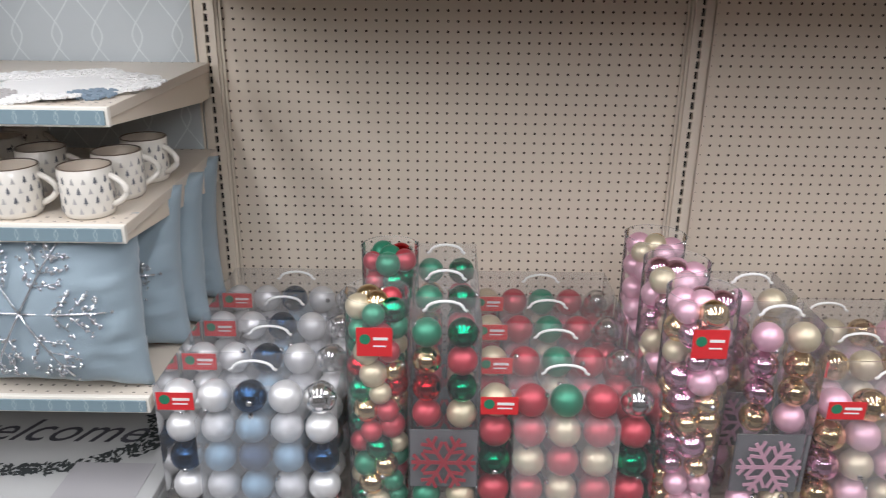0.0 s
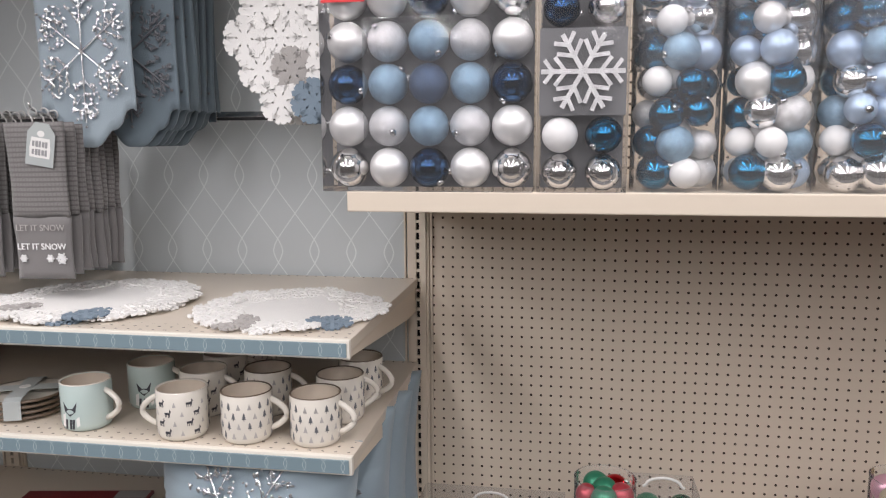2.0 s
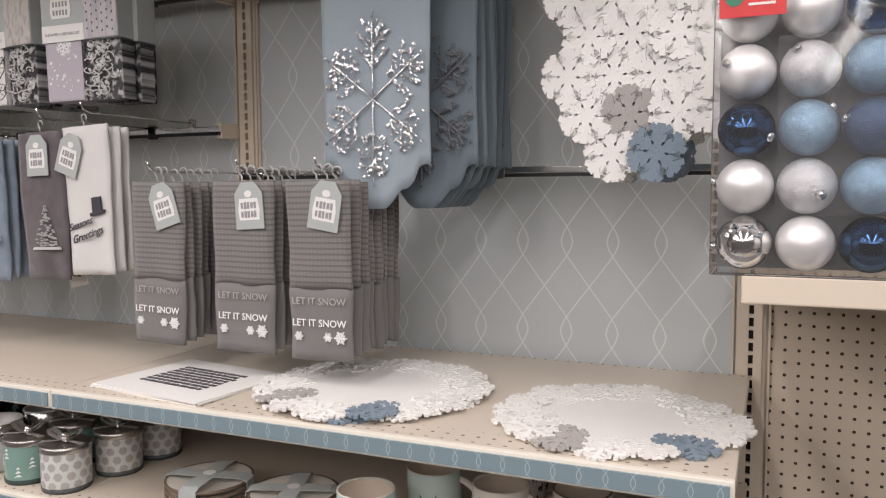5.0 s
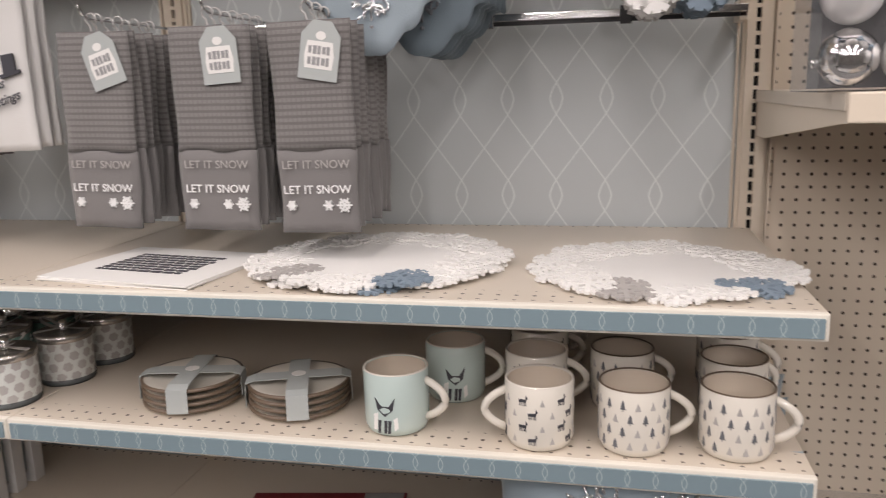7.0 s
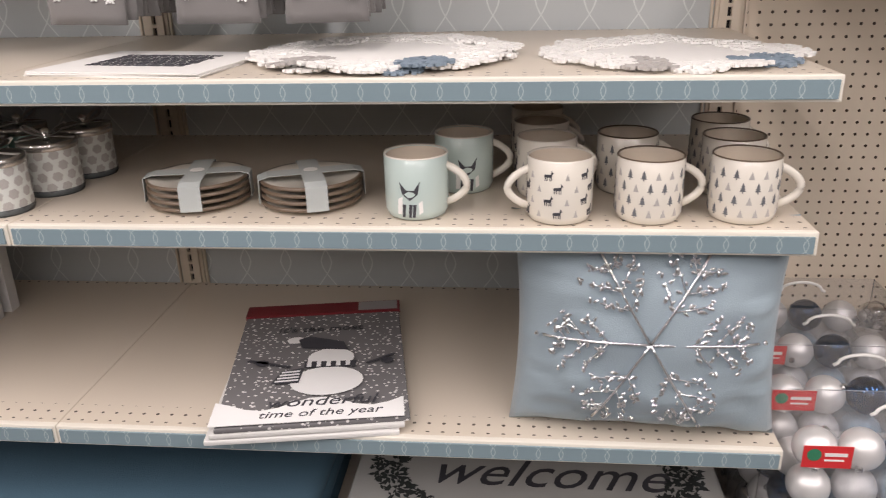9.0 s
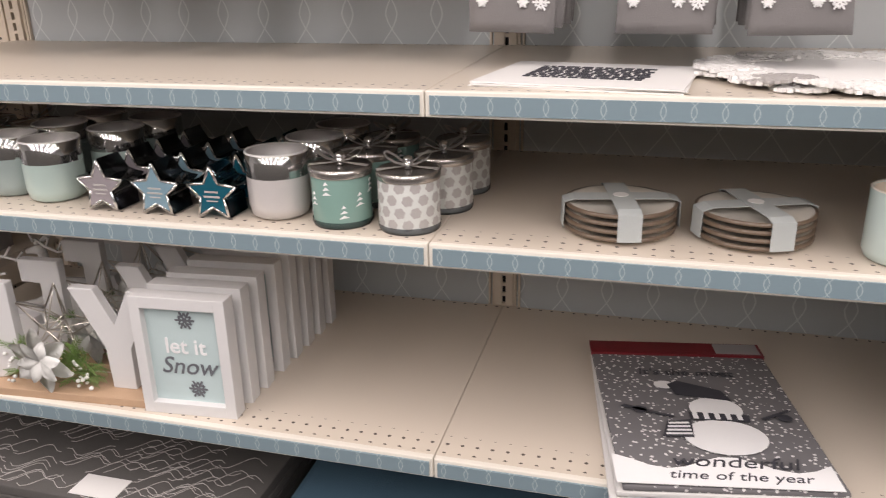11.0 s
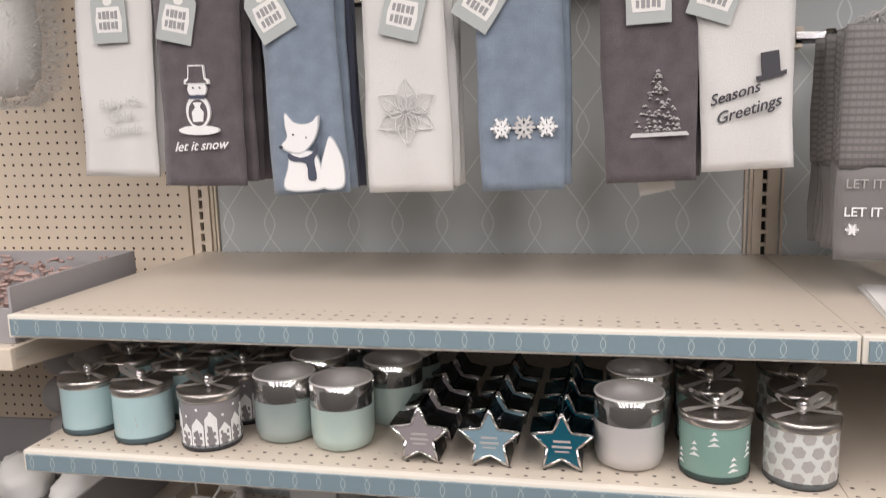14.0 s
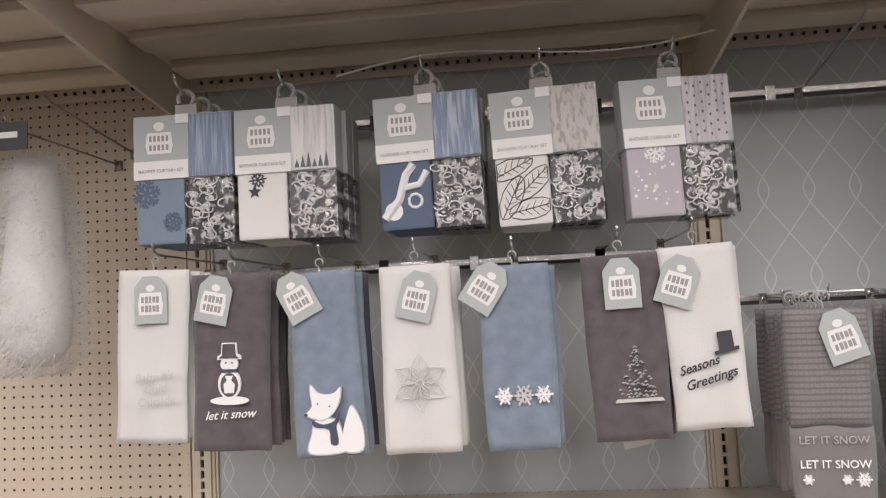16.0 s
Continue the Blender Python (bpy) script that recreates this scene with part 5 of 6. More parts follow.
def curtain_pack(m, cloth, picture, motif, front=True, colour=""):
    ob = thing("shower_curtain_pack", f"{colour} shower curtain set in clear bag with card header" if front else f"{colour} shower curtain set hanging behind another", "shower curtain", m, "shower curtain packs")
    w, h, d = 0.200, 0.258, 0.055
    part("folded_cloth", box(-w / 2 + 0.003, 0.002, -h, 0.002, d - 0.004, -0.10, 0.006), cloth, ob)
    part("side_card", box(-w / 2, 0.0, -0.13, w / 2, d, -0.004, 0.002), m_tag, ob)
    part("glint_insert", box(0.004, 0.012, -h, w / 2 - 0.003, d - 0.004, -0.125), m_film_glints, ob, "insert painted with glints and dark gaps of film over rings")
    if front:
        part("header_panel", box(-w / 2 + 0.001, -0.0015, -0.130, 0.012, -0.0004, -0.094), m_white, ob, "white printed band")
        part("logo_panel", prism([(-0.070, -0.080), (-0.022, -0.080), (-0.018, -0.064), (-0.022, -0.038), (-0.070, -0.038), (-0.074, -0.064)], -0.0016, -0.0004), m_white, ob)
        part("logo_print", bars([(-0.066 + 0.0085 * k, -0.050 if r == 0 else -0.068, -0.0612 + 0.0085 * k, 0.011) for r in (0, 1) for k in range(5)], y=-0.0017), m_tagink, ob)
        part("seal", prism(disc(-0.046, -0.026, 0.011, 0.009, 14), -0.0016, -0.0004), m_white, ob)
        words("lettering", "SHOWER CURTAIN SET", 0.0088, m_tagink, ob, upright_text(-0.044, -0.0018, -0.114))
        pic = part("picture", box(0.013, -0.0015, -0.128, w / 2 - 0.001, -0.0004, -0.006), picture, ob, "printed picture of the curtain")
        rnd = random.Random(len(colour) + motif)
        if motif == 1:
            part("picture_trees", tri_print([pine(0.024 + 0.0115 * k, -0.124, 0.016 + 0.007 * (k % 3), 0.010, 0) for k in range(6)]), m_greyink, pic, at=pose(0, -0.0016, 0))
        if motif == 4:
            part("picture_dots", tri_print([disc(0.022 + 0.013 * (k % 6), -0.018 - 0.018 * (k // 6) - 0.006 * (k % 2), 0.002, 0.0028, 7) for k in range(36)]), m_greyink, pic, at=pose(0, -0.0016, 0))
        part("price_sticker", box(-0.012, -0.0022, -0.022, 0.014, -0.0016, -0.004), m_thread, ob)
        bm = bmesh.new()
        if motif == 0:
            flake(0.028, 0.005, 0.0008, 2, bm, -0.075, -0.158, 0.3, 0.001)
            flake(0.020, 0.004, 0.0008, 2, bm, -0.022, -0.215, 0.1, 0.001)
        elif motif == 1:
            pts = [(-0.062 + (0.014 if k % 2 == 0 else 0.006) * math.sin(k * math.pi / 5), -0.165 + (0.014 if k % 2 == 0 else 0.006) * math.cos(k * math.pi / 5)) for k in range(10)]
            prism(pts, 0.001, 0.003, bm)
            flake(0.018, 0.003, 0.0008, 1, bm, -0.055, -0.142, 0.1, 0.001)
        elif motif == 2:
            rod([(-0.09, 0.0015, -0.235), (-0.06, 0.0015, -0.20), (-0.045, 0.0015, -0.155), (-0.03, 0.0015, -0.135)], 0.0085, 6, bm)
            rod([(-0.055, 0.0015, -0.18), (-0.02, 0.0015, -0.175), (-0.005, 0.0015, -0.15)], 0.007, 6, bm)
            rod([(-0.03 + 0.013 * math.cos(k * 0.7), 0.0015, -0.205 + 0.013 * math.sin(k * 0.7)) for k in range(10)], 0.003, 6, bm)
            prism(disc(-0.072, -0.222, 0.017, 0.017), 0.0008, 0.003, bm)
        elif motif == 3:
            for x, z, a in ((-0.070, -0.205, 1.1), (-0.028, -0.180, 0.7), (-0.034, -0.228, 0.15), (-0.068, -0.150, 0.35)):
                dd, pp = Vector((math.cos(a), math.sin(a))), Vector((-math.sin(a), math.cos(a)))

                def held(q):
                    return (max(-0.094, min(-0.001, q.x)), 0.0015, max(-0.254, min(-0.133, q.y)))
                mid = Vector((x, z))
                rod([held(mid + dd * 0.044 * math.cos(k * 0.52) + pp * 0.019 * math.sin(k * 0.52)) for k in range(13)], 0.0010, 5, bm)
                rod([held(mid - dd * 0.042), held(mid + dd * 0.042)], 0.0009, 5, bm)
                for k in range(-2, 3):
                    for sd in (-1, 1):
                        e = mid + dd * 0.013 * k
                        rod([held(e), held(e + dd * 0.010 + pp * sd * (0.014 - 0.003 * abs(k)))], 0.0007, 4, bm)
        else:
            flake(0.020, 0.003, 0.0008, 2, bm, -0.045, -0.140, 0.3, 0.001)
            for k in range(26):
                prism(disc(rnd.uniform(-0.09, -0.008), rnd.uniform(-0.235, -0.15), *([rnd.uniform(0.001, 0.004)] * 2), 8), 0.001, 0.003, bm)
        part("motif", bm, (m_pc_navy, m_ink, m_thread, m_ink, m_thread)[motif], ob)
        rings = bmesh.new()
        for k in range(30):
            cx, cz = rnd.uniform(0.012, 0.090), -0.138 - 0.0037 * k
            a0, t0 = rnd.uniform(0, 6.28), rnd.uniform(0.5, 1.0)
            rod([(cx + 0.011 * math.cos(q * 0.55 + a0), 0.005 + 0.003 * math.sin(q + k), cz + 0.011 * t0 * math.sin(q * 0.55 + a0)) for q in range(8)], 0.0015, 5, rings)
            # white blobs between the rings model the sparkle on the bag
            if k % 2:
                bmesh.ops.create_icosphere(rings, subdivisions=1, radius=rnd.uniform(0.004, 0.008), matrix=pose(cx, 0.007, cz, 0, rnd.uniform(0, 90), 0) @ Matrix.Diagonal((1, 0.5, 0.7, 1)))
        part("curtain_rings", rings, m_porcelain, ob, "white curtain rings in a bag, with blobs as its sparkle")
    no_shadow(part("clear_bag", box(0.003, -0.001, -h - 0.002, w / 2, d, -0.126, 0.003), m_bag, ob, "crinkled clear plastic bag"))
    bm = box(-0.022, 0.020, -0.008, 0.022, 0.023, 0.020)
    rod([(0.016 * math.cos(math.pi * (1.2 - 0.16 * k)), 0.0215, 0.032 + 0.016 * math.sin(math.pi * (1.2 - 0.16 * k))) for k in range(10)], 0.004, 6, bm)
    part("hanger", bm, m_tag if not front else m_lace_grey, ob, "translucent plastic hanger", smooth=False)
    return ob


PACKS = [(-2.290, 1.911, 0, m_pc_blue, m_pc_blue, "dusty blue"), (-2.085, 1.909, 1, m_pc_ivory, m_pc_ivory, "white"), (-1.812, 1.913, 2, m_pc_navy, m_pc_blue, "navy and white"),
         (-1.592, 1.908, 3, m_pc_ivory, m_pc_taupe, "ivory leaf print"), (-1.353, 1.908, 4, m_pc_lilac, m_pc_lilac, "lilac snowflake")]
for k, (x, z, mo, cl, pi, colour) in enumerate(PACKS):
    curtain_pack(pose(x, 1.660, z, 0, 0.0 if k < 2 else -1.5, (0, 0, -2, -3, 6)[k]), cl, PIC[colour], mo, True, colour)
    for b in range(1 if k == 4 else 2):
        curtain_pack(pose(x + 0.008, 1.718 + 0.058 * b, z, 0, 0, 1), cl, pi, mo, False, colour)
    peg_hook(x, z + 0.045, 0.36, 0.022)
pts = [(-2.0 + 0.75 * k / 12, 1.75, 1.985 + 0.02 * math.sin(k * 0.5) + 0.003 * k) for k in range(13)]
solo("white_cord", rod(pts, 0.002, 6), m_plasticw, "thin white cord strung along the hooks", "cord", pose(0, 0, 0), smooth=True)
for x, z in ((-1.02, 1.94), (-2.60, 1.93)):
    peg_hook(x, z, 0.36, 0.02, 0.04, True, 1.99 if x > -2 else 2.06)


# ---- candles ----
def bow(parent, z, seed):
    rnd = random.Random(seed)
    bm = bmesh.new()
    for s in (-1, 1):
        loop = [(s * 0.036 * math.sin(math.pi * k / 6), 0.004 * math.sin(k), z + 0.004 + 0.010 * math.sin(math.pi * k / 3) * 0.5 + 0.020 * math.sin(math.pi * k / 6)) for k in range(7)]
        for a, b in zip(loop, loop[1:]):
            vs = [bm.verts.new((p[0], p[1] + q, p[2])) for p, q in ((a, -0.008), (b, -0.008), (b, 0.006), (a, 0.006))]
            bm.faces.new(vs)
        vs = [bm.verts.new(p) for p in ((0, -0.004, z + 0.004), (s * 0.046, -0.020, z + 0.001), (s * 0.048, -0.008, z + 0.002), (0, 0.004, z + 0.004))]
        bm.faces.new(vs)
    geo = bmesh.ops.solidify(bm, geom=bm.faces[:], thickness=0.0008)
    part("bow", bm, m_ribbon, parent, "grey satin bow")
    part("knob", lathe([(0, z + 0.02), (0.007, z + 0.017), (0.009, z + 0.010), (0.004, z + 0.002), (0.006, z)], 14), m_chrome, parent, smooth=True)


def jar_candle(m, wax, lab, prints="", pm=None, seed=0, group="lidded jar candles"):
    ob = thing("jar_candle", lab, "candle", m, group)
    R, H = 0.047, 0.094
    part("jar", lathe([(0, 0.001), (R - 0.006, 0), (R - 0.001, 0.004), (R, 0.012), (R, H - 0.012), (R - 0.003, H - 0.006)], 40), wax, ob, smooth=True)
    no_shadow(part("glass_foot", lathe([(R + 0.0012, 0.012), (R + 0.0014, 0.006), (R, 0.001), (R - 0.006, -0.0)], 40), m_glass_dark, ob, "clear glass base", True))
    part("lid", lathe([(R + 0.001, H - 0.014), (R + 0.0025, H - 0.012), (R + 0.0025, H - 0.002), (R, H), (R - 0.004, H - 0.001), (0, H - 0.0015)], 40), m_lid, ob, "brushed tin lid", True)
    bow(ob, H, seed)
    out = []
    if prints == "flakes":
        bm = bmesh.new()
        for row in range(4):
            for c in range(12):
                x = (c + 0.5 * (row % 2)) * 2 * math.pi * R / 12 - math.pi * R
                flake(0.0085, 0.0042, 0.0014, 1, bm, x, 0.017 + row * 0.019, 0.2, -0.0006)
        part("flake_print", wrapped(bm, R), pm, ob)
    elif prints == "trees":
        for c in range(11):
            x = c * 2 * math.pi * R / 11 - math.pi * R
            z = 0.018 + 0.018 * (c % 3)
            for q in range(3):
                out.append([(x - 0.008 + q * 0.002, z + q * 0.008), (x + 0.008 - q * 0.002, z + q * 0.008 + 0.002), (x, z + q * 0.008 + 0.006)])
        part("tree_print", wrapped(tri_print(out), R), pm, ob)
    elif prints == "houses":
        for c in range(14):
            x = c * 2 * math.pi * R / 14 - math.pi * R
            h = 0.026 + 0.010 * ((c * 7) % 3)
            out.append([(x - 0.0095, 0.008), (x + 0.0095, 0.008), (x + 0.0095, 0.008 + h), (x, 0.02 + h), (x - 0.0095, 0.008 + h)])
        part("house_print", wrapped(tri_print(out), R), m_thread, ob)
        wins = [[(c * 2 * math.pi * R / 14 - math.pi * R + u - 0.0018, 0.016 + v), (c * 2 * math.pi * R / 14 - math.pi * R + u + 0.0018, 0.016 + v), (c * 2 * math.pi * R / 14 - math.pi * R + u + 0.0018, 0.022 + v), (c * 2 * math.pi * R / 14 - math.pi * R + u - 0.0018, 0.022 + v)] for c in range(14) for u in (-0.005, 0.005) for v in (0, 0.011)]
        part("window_print", wrapped(tri_print(wins), R + 0.0004), m_grey_wax, ob)
        part("sky_print", wrapped(tri_print([disc(rx * 0.02 - 0.14, 0.058 + 0.012 * ((rx * 5) % 3) / 2, 0.0022, 0.0022, 7) for rx in range(15)]), R), m_thread, ob)
    elif prints == "script":
        part("label_print", wrapped(bars([(-0.02, 0.045, 0.018, 0.006), (-0.014, 0.034, 0.02, 0.005), (-0.018, 0.024, 0.012, 0.004)]), R), m_tag, ob)
    return ob


def mercury_candle(m, frost, lab):
    ob = thing("mercury_candle", lab, "candle", m, "mercury glass candles")
    R, H = 0.050, 0.108
    part("frosted_glass", lathe([(0, 0.001), (R - 0.014, 0), (R - 0.004, 0.006), (R, 0.022), (R, H * 0.64)], 40), frost, ob, smooth=True)
    part("silver_band", lathe([(R, H * 0.64), (R, H - 0.001), (R - 0.001, H), (R - 0.0015, H - 0.001)], 40), m_mercury, ob, "mirrored silver band", True)
    part("inner_glass", lathe([(R - 0.0016, H - 0.001), (R - 0.0035, H - 0.002), (R - 0.004, H * 0.62)], 40), m_frost_w, ob, "frosted inside", True)
    # opaque white ring paints the bright glint along the glass edge
    part("rim", lathe([(R + 0.0008, H - 0.002), (R - 0.0005, H + 0.001), (R - 0.003, H - 0.001)], 40), m_plasticw, ob, "white ring painted as the glint on the glass rim", True)
    part("wax", lathe([(R - 0.004, H * 0.70), (0, H * 0.69)], 40), m_white_wax, ob, smooth=True)
    part("wick", rod([(0, 0, H * 0.69), (0.002, 0, H * 0.69 + 0.012)], 0.001, 6), m_ink, ob)
    return ob


def star_outline(r, rin=0.48, turn=0.0):
    return [((r if k % 2 == 0 else r * rin) * math.sin(math.pi * k / 5 + turn), (r if k % 2 == 0 else r * rin) * math.cos(math.pi * k / 5 + turn)) for k in range(10)]


def star_candle(m, wax, glass, lab):
    """A star-shaped glass dish of wax, standing on its side with the face forward."""
    ob = thing("star_candle", lab, "candle", m, "star candles")
    R = 0.050
    cz = R * math.cos(math.pi / 5) + 0.001
    oz = [(x, z + cz) for x, z in star_outline(R)]
    part("glass", prism(oz, 0.002, 0.060, bevel=0.002), glass, ob, "dark glass star dish")
    part("wax", prism([(x, z + cz) for x, z in star_outline(R * 0.84)], -0.001, 0.003), wax, ob, "wax face")
    bm = bmesh.new()
    rim = [(x, -0.0005, z + cz) for x, z in star_outline(R * 0.90)]
    for a, b in zip(rim, rim[1:] + rim[:1]):
        rod([a, b], 0.0022, 6, bm)
    part("rim", bm, m_mercury, ob, "shiny glass rim", True)
    part("print", bars([(-0.012, cz + 0.004, 0.012, 0.003), (-0.014, cz - 0.004, 0.014, 0.003), (-0.010, cz - 0.011, 0.010, 0.002)], y=-0.0012), m_lace_grey, ob)
    return ob


jc = {}
for k, (x, y, wax, pr, pm, lab) in enumerate((
        (-2.385, 1.578, m_aqua_wax, "", None, "aqua jar candle with a tin lid and bow"), (-2.272, 1.556, m_aqua_wax, "script", None, "aqua jar candle with a faint label and tin lid"),
        (-2.146, 1.546, m_grey_wax, "houses", None, "grey jar candle printed with white houses"), (-1.368, 1.545, m_green_tin, "trees", m_thread, "green jar candle printed with white fir trees"),
        (-1.256, 1.540, m_white_wax, "flakes", m_lace_grey, "white jar candle printed with grey snowflakes"))):
    x, y = x - (0.012 if k > 2 else 0.003), y - 0.03
    ob = jar_candle(pose(x, y, S2, 0, 0, 6 * k - 10), wax, lab, pr, pm, k)
    for b in (1, 2):
        copy_thing(ob, pose(x + 0.006 * b + (0.02 if k > 3 else 0), y + 0.112 * b, S2, 0, 0, 25 * b))
for k, (x, y, fr, lab) in enumerate(((-2.035, 1.588, m_frost_g, "sage mercury glass candle with a silver rim"), (-1.932, 1.570, m_frost_m, "mint mercury glass candle with a silver rim"), (-1.484, 1.562, m_frost_w, "white mercury glass candle with a silver rim"))):
    x, y = x - (0.012 if k > 1 else 0.003), y - 0.03
    ob = mercury_candle(pose(x, y, S2, 0, 0, 20 * k), fr, lab)
    for b in (1, 2):
        copy_thing(ob, pose(x + (0.045 if k == 1 else 0.01) * min(b, 1) + 0.008 * b, y + 0.112 * b, S2, 0, 0, 40 * b))
for k, (x, wax, gl, col) in enumerate(((-1.798, m_star_g, m_glass_dark, "grey"), (-1.694, m_star_b, m_glass_dark, "light blue"), (-1.590, m_star_t, m_glass_teal, "teal"))):
    ob = star_candle(pose(x, 1.482, S2, 0, 0, 0), wax, gl, f"{col} star-shaped glass candle standing on edge")
    for b in range(1, 4):
        copy_thing(ob, pose(x + 0.004 * b, 1.482 + 0.080 * b, S2))


# ---- third shelf: deer, letters, framed signs ----
def blob(pts, seg=14, bm=None):
    """A smooth limb: rings of radius r at points (x, y, z, r)."""
    bm = bm or bmesh.new()
    P = [Vector(p[:3]) for p in pts]
    rings = []
    for i, p in enumerate(P):
        d = (P[min(i + 1, len(P) - 1)] - P[max(i - 1, 0)]).normalized()
        s = d.cross(Vector((0, 1, 0)))
        s = s.normalized() if s.length > 0.1 else Vector((1, 0, 0))
        t = d.cross(s)
        rings.append([bm.verts.new(p + pts[i][3] * (math.cos(2 * math.pi * k / seg) * s + math.sin(2 * math.pi * k / seg) * t)) for k in range(seg)])
    for a, b in zip(rings, rings[1:]):
        for k in range(seg):
            bm.faces.new((a[k], a[(k + 1) % seg], b[(k + 1) % seg], b[k]))
    bm.faces.new(rings[0])
    bm.faces.new(rings[-1][::-1])
    return bm


bm = blob([(0.092, 0, 0.026, 0.004), (0.086, 0, 0.030, 0.019), (0.066, 0, 0.033, 0.029), (0.030, 0, 0.036, 0.031), (-0.010, 0, 0.038, 0.030), (-0.036, 0, 0.040, 0.026), (-0.052, 0, 0.042, 0.016), (-0.057, 0, 0.043, 0.003)])
blob([(-0.030, 0, 0.040, 0.026), (-0.044, 0, 0.064, 0.0195), (-0.050, 0, 0.086, 0.0135), (-0.053, 0, 0.108, 0.0105), (-0.054, 0, 0.126, 0.0105), (-0.052, 0, 0.134, 0.004)], 14, bm)
blob([(-0.046, 0, 0.134, 0.004), (-0.051, 0, 0.133, 0.0125), (-0.063, 0, 0.134, 0.0125), (-0.077, 0, 0.131, 0.0085), (-0.090, 0, 0.128, 0.0065), (-0.095, 0, 0.127, 0.001)], 14, bm)
blob([(-0.040, -0.020, 0.026, 0.015), (-0.070, -0.022, 0.014, 0.010), (-0.105, -0.020, 0.008, 0.007), (-0.118, -0.018, 0.007, 0.002)], 10, bm)
blob([(-0.03, 0.018, 0.018, 0.013), (-0.07, 0.020, 0.011, 0.009), (-0.09, 0.01, 0.008, 0.005)], 10, bm)
blob([(0.060, -0.020, 0.036, 0.022), (0.040, -0.034, 0.018, 0.014), (0.075, -0.036, 0.009, 0.008), (0.098, -0.032, 0.007, 0.003)], 10, bm)
blob([(0.088, 0, 0.036, 0.005), (0.098, 0, 0.044, 0.006), (0.102, 0, 0.052, 0.001)], 8, bm)
for s in (-1, 1):
    blob([(-0.058, s * 0.010, 0.150, 0.003), (-0.050, s * 0.018, 0.158, 0.006), (-0.042, s * 0.024, 0.164, 0.001)], 8, bm)
    rod([(-0.062, s * 0.006, 0.150), (-0.050, s * 0.018, 0.165), (-0.020, s * 0.032, 0.156), (0.014, s * 0.038, 0.146), (0.045, s * 0.036, 0.152)], 0.0032, 6, bm)
    for x, z, dx, e in ((-0.048, 0.164, -0.004, 0.195), (-0.018, 0.155, 0.014, 0.178), (0.008, 0.148, 0.016, 0.168)):
        rod([(x, s * 0.030, z), (x + dx, s * 0.036, e)], 0.0026, 6, bm)
bmesh.ops.scale(bm, vec=(1.06, 1.12, 1.04), verts=bm.verts)
deer_me = mesh_of("reindeer_figurine", bm, m_porcelain, True)
for k, (x, y, a) in enumerate(((-2.290, 1.495, 4), (-2.250, 1.680, 2), (-2.215, 1.83, 6))):
    solo("reindeer_figurine", deer_me, None, "glossy white ceramic reindeer figurine lying down with antlers", "figurine", pose(x, y, S3, 0, 0, a), "reindeer figurines")


def letter_j():
    pts = [(0.022, 0.20), (0.106, 0.20), (0.106, 0.062)]
    pts += [(0.050 + 0.056 * math.cos(-a), 0.056 + 0.056 * math.sin(-a)) for a in [math.pi * k / 10 for k in range(11)]]
    pts += [(-0.006, 0.082), (0.036, 0.074)]
    pts += [(0.050 + 0.014 * math.cos(math.pi + a), 0.060 + 0.014 * math.sin(math.pi + a)) for a in [math.pi * k / 6 for k in range(7)]]
    pts += [(0.064, 0.152), (0.022, 0.152)]
    return pts


LETTER_Y = [(-0.026, 0.0), (0.022, 0.0), (0.022, 0.085), (0.082, 0.200), (0.032, 0.200), (-0.002, 0.128), (-0.036, 0.200), (-0.086, 0.200), (-0.026, 0.085)]


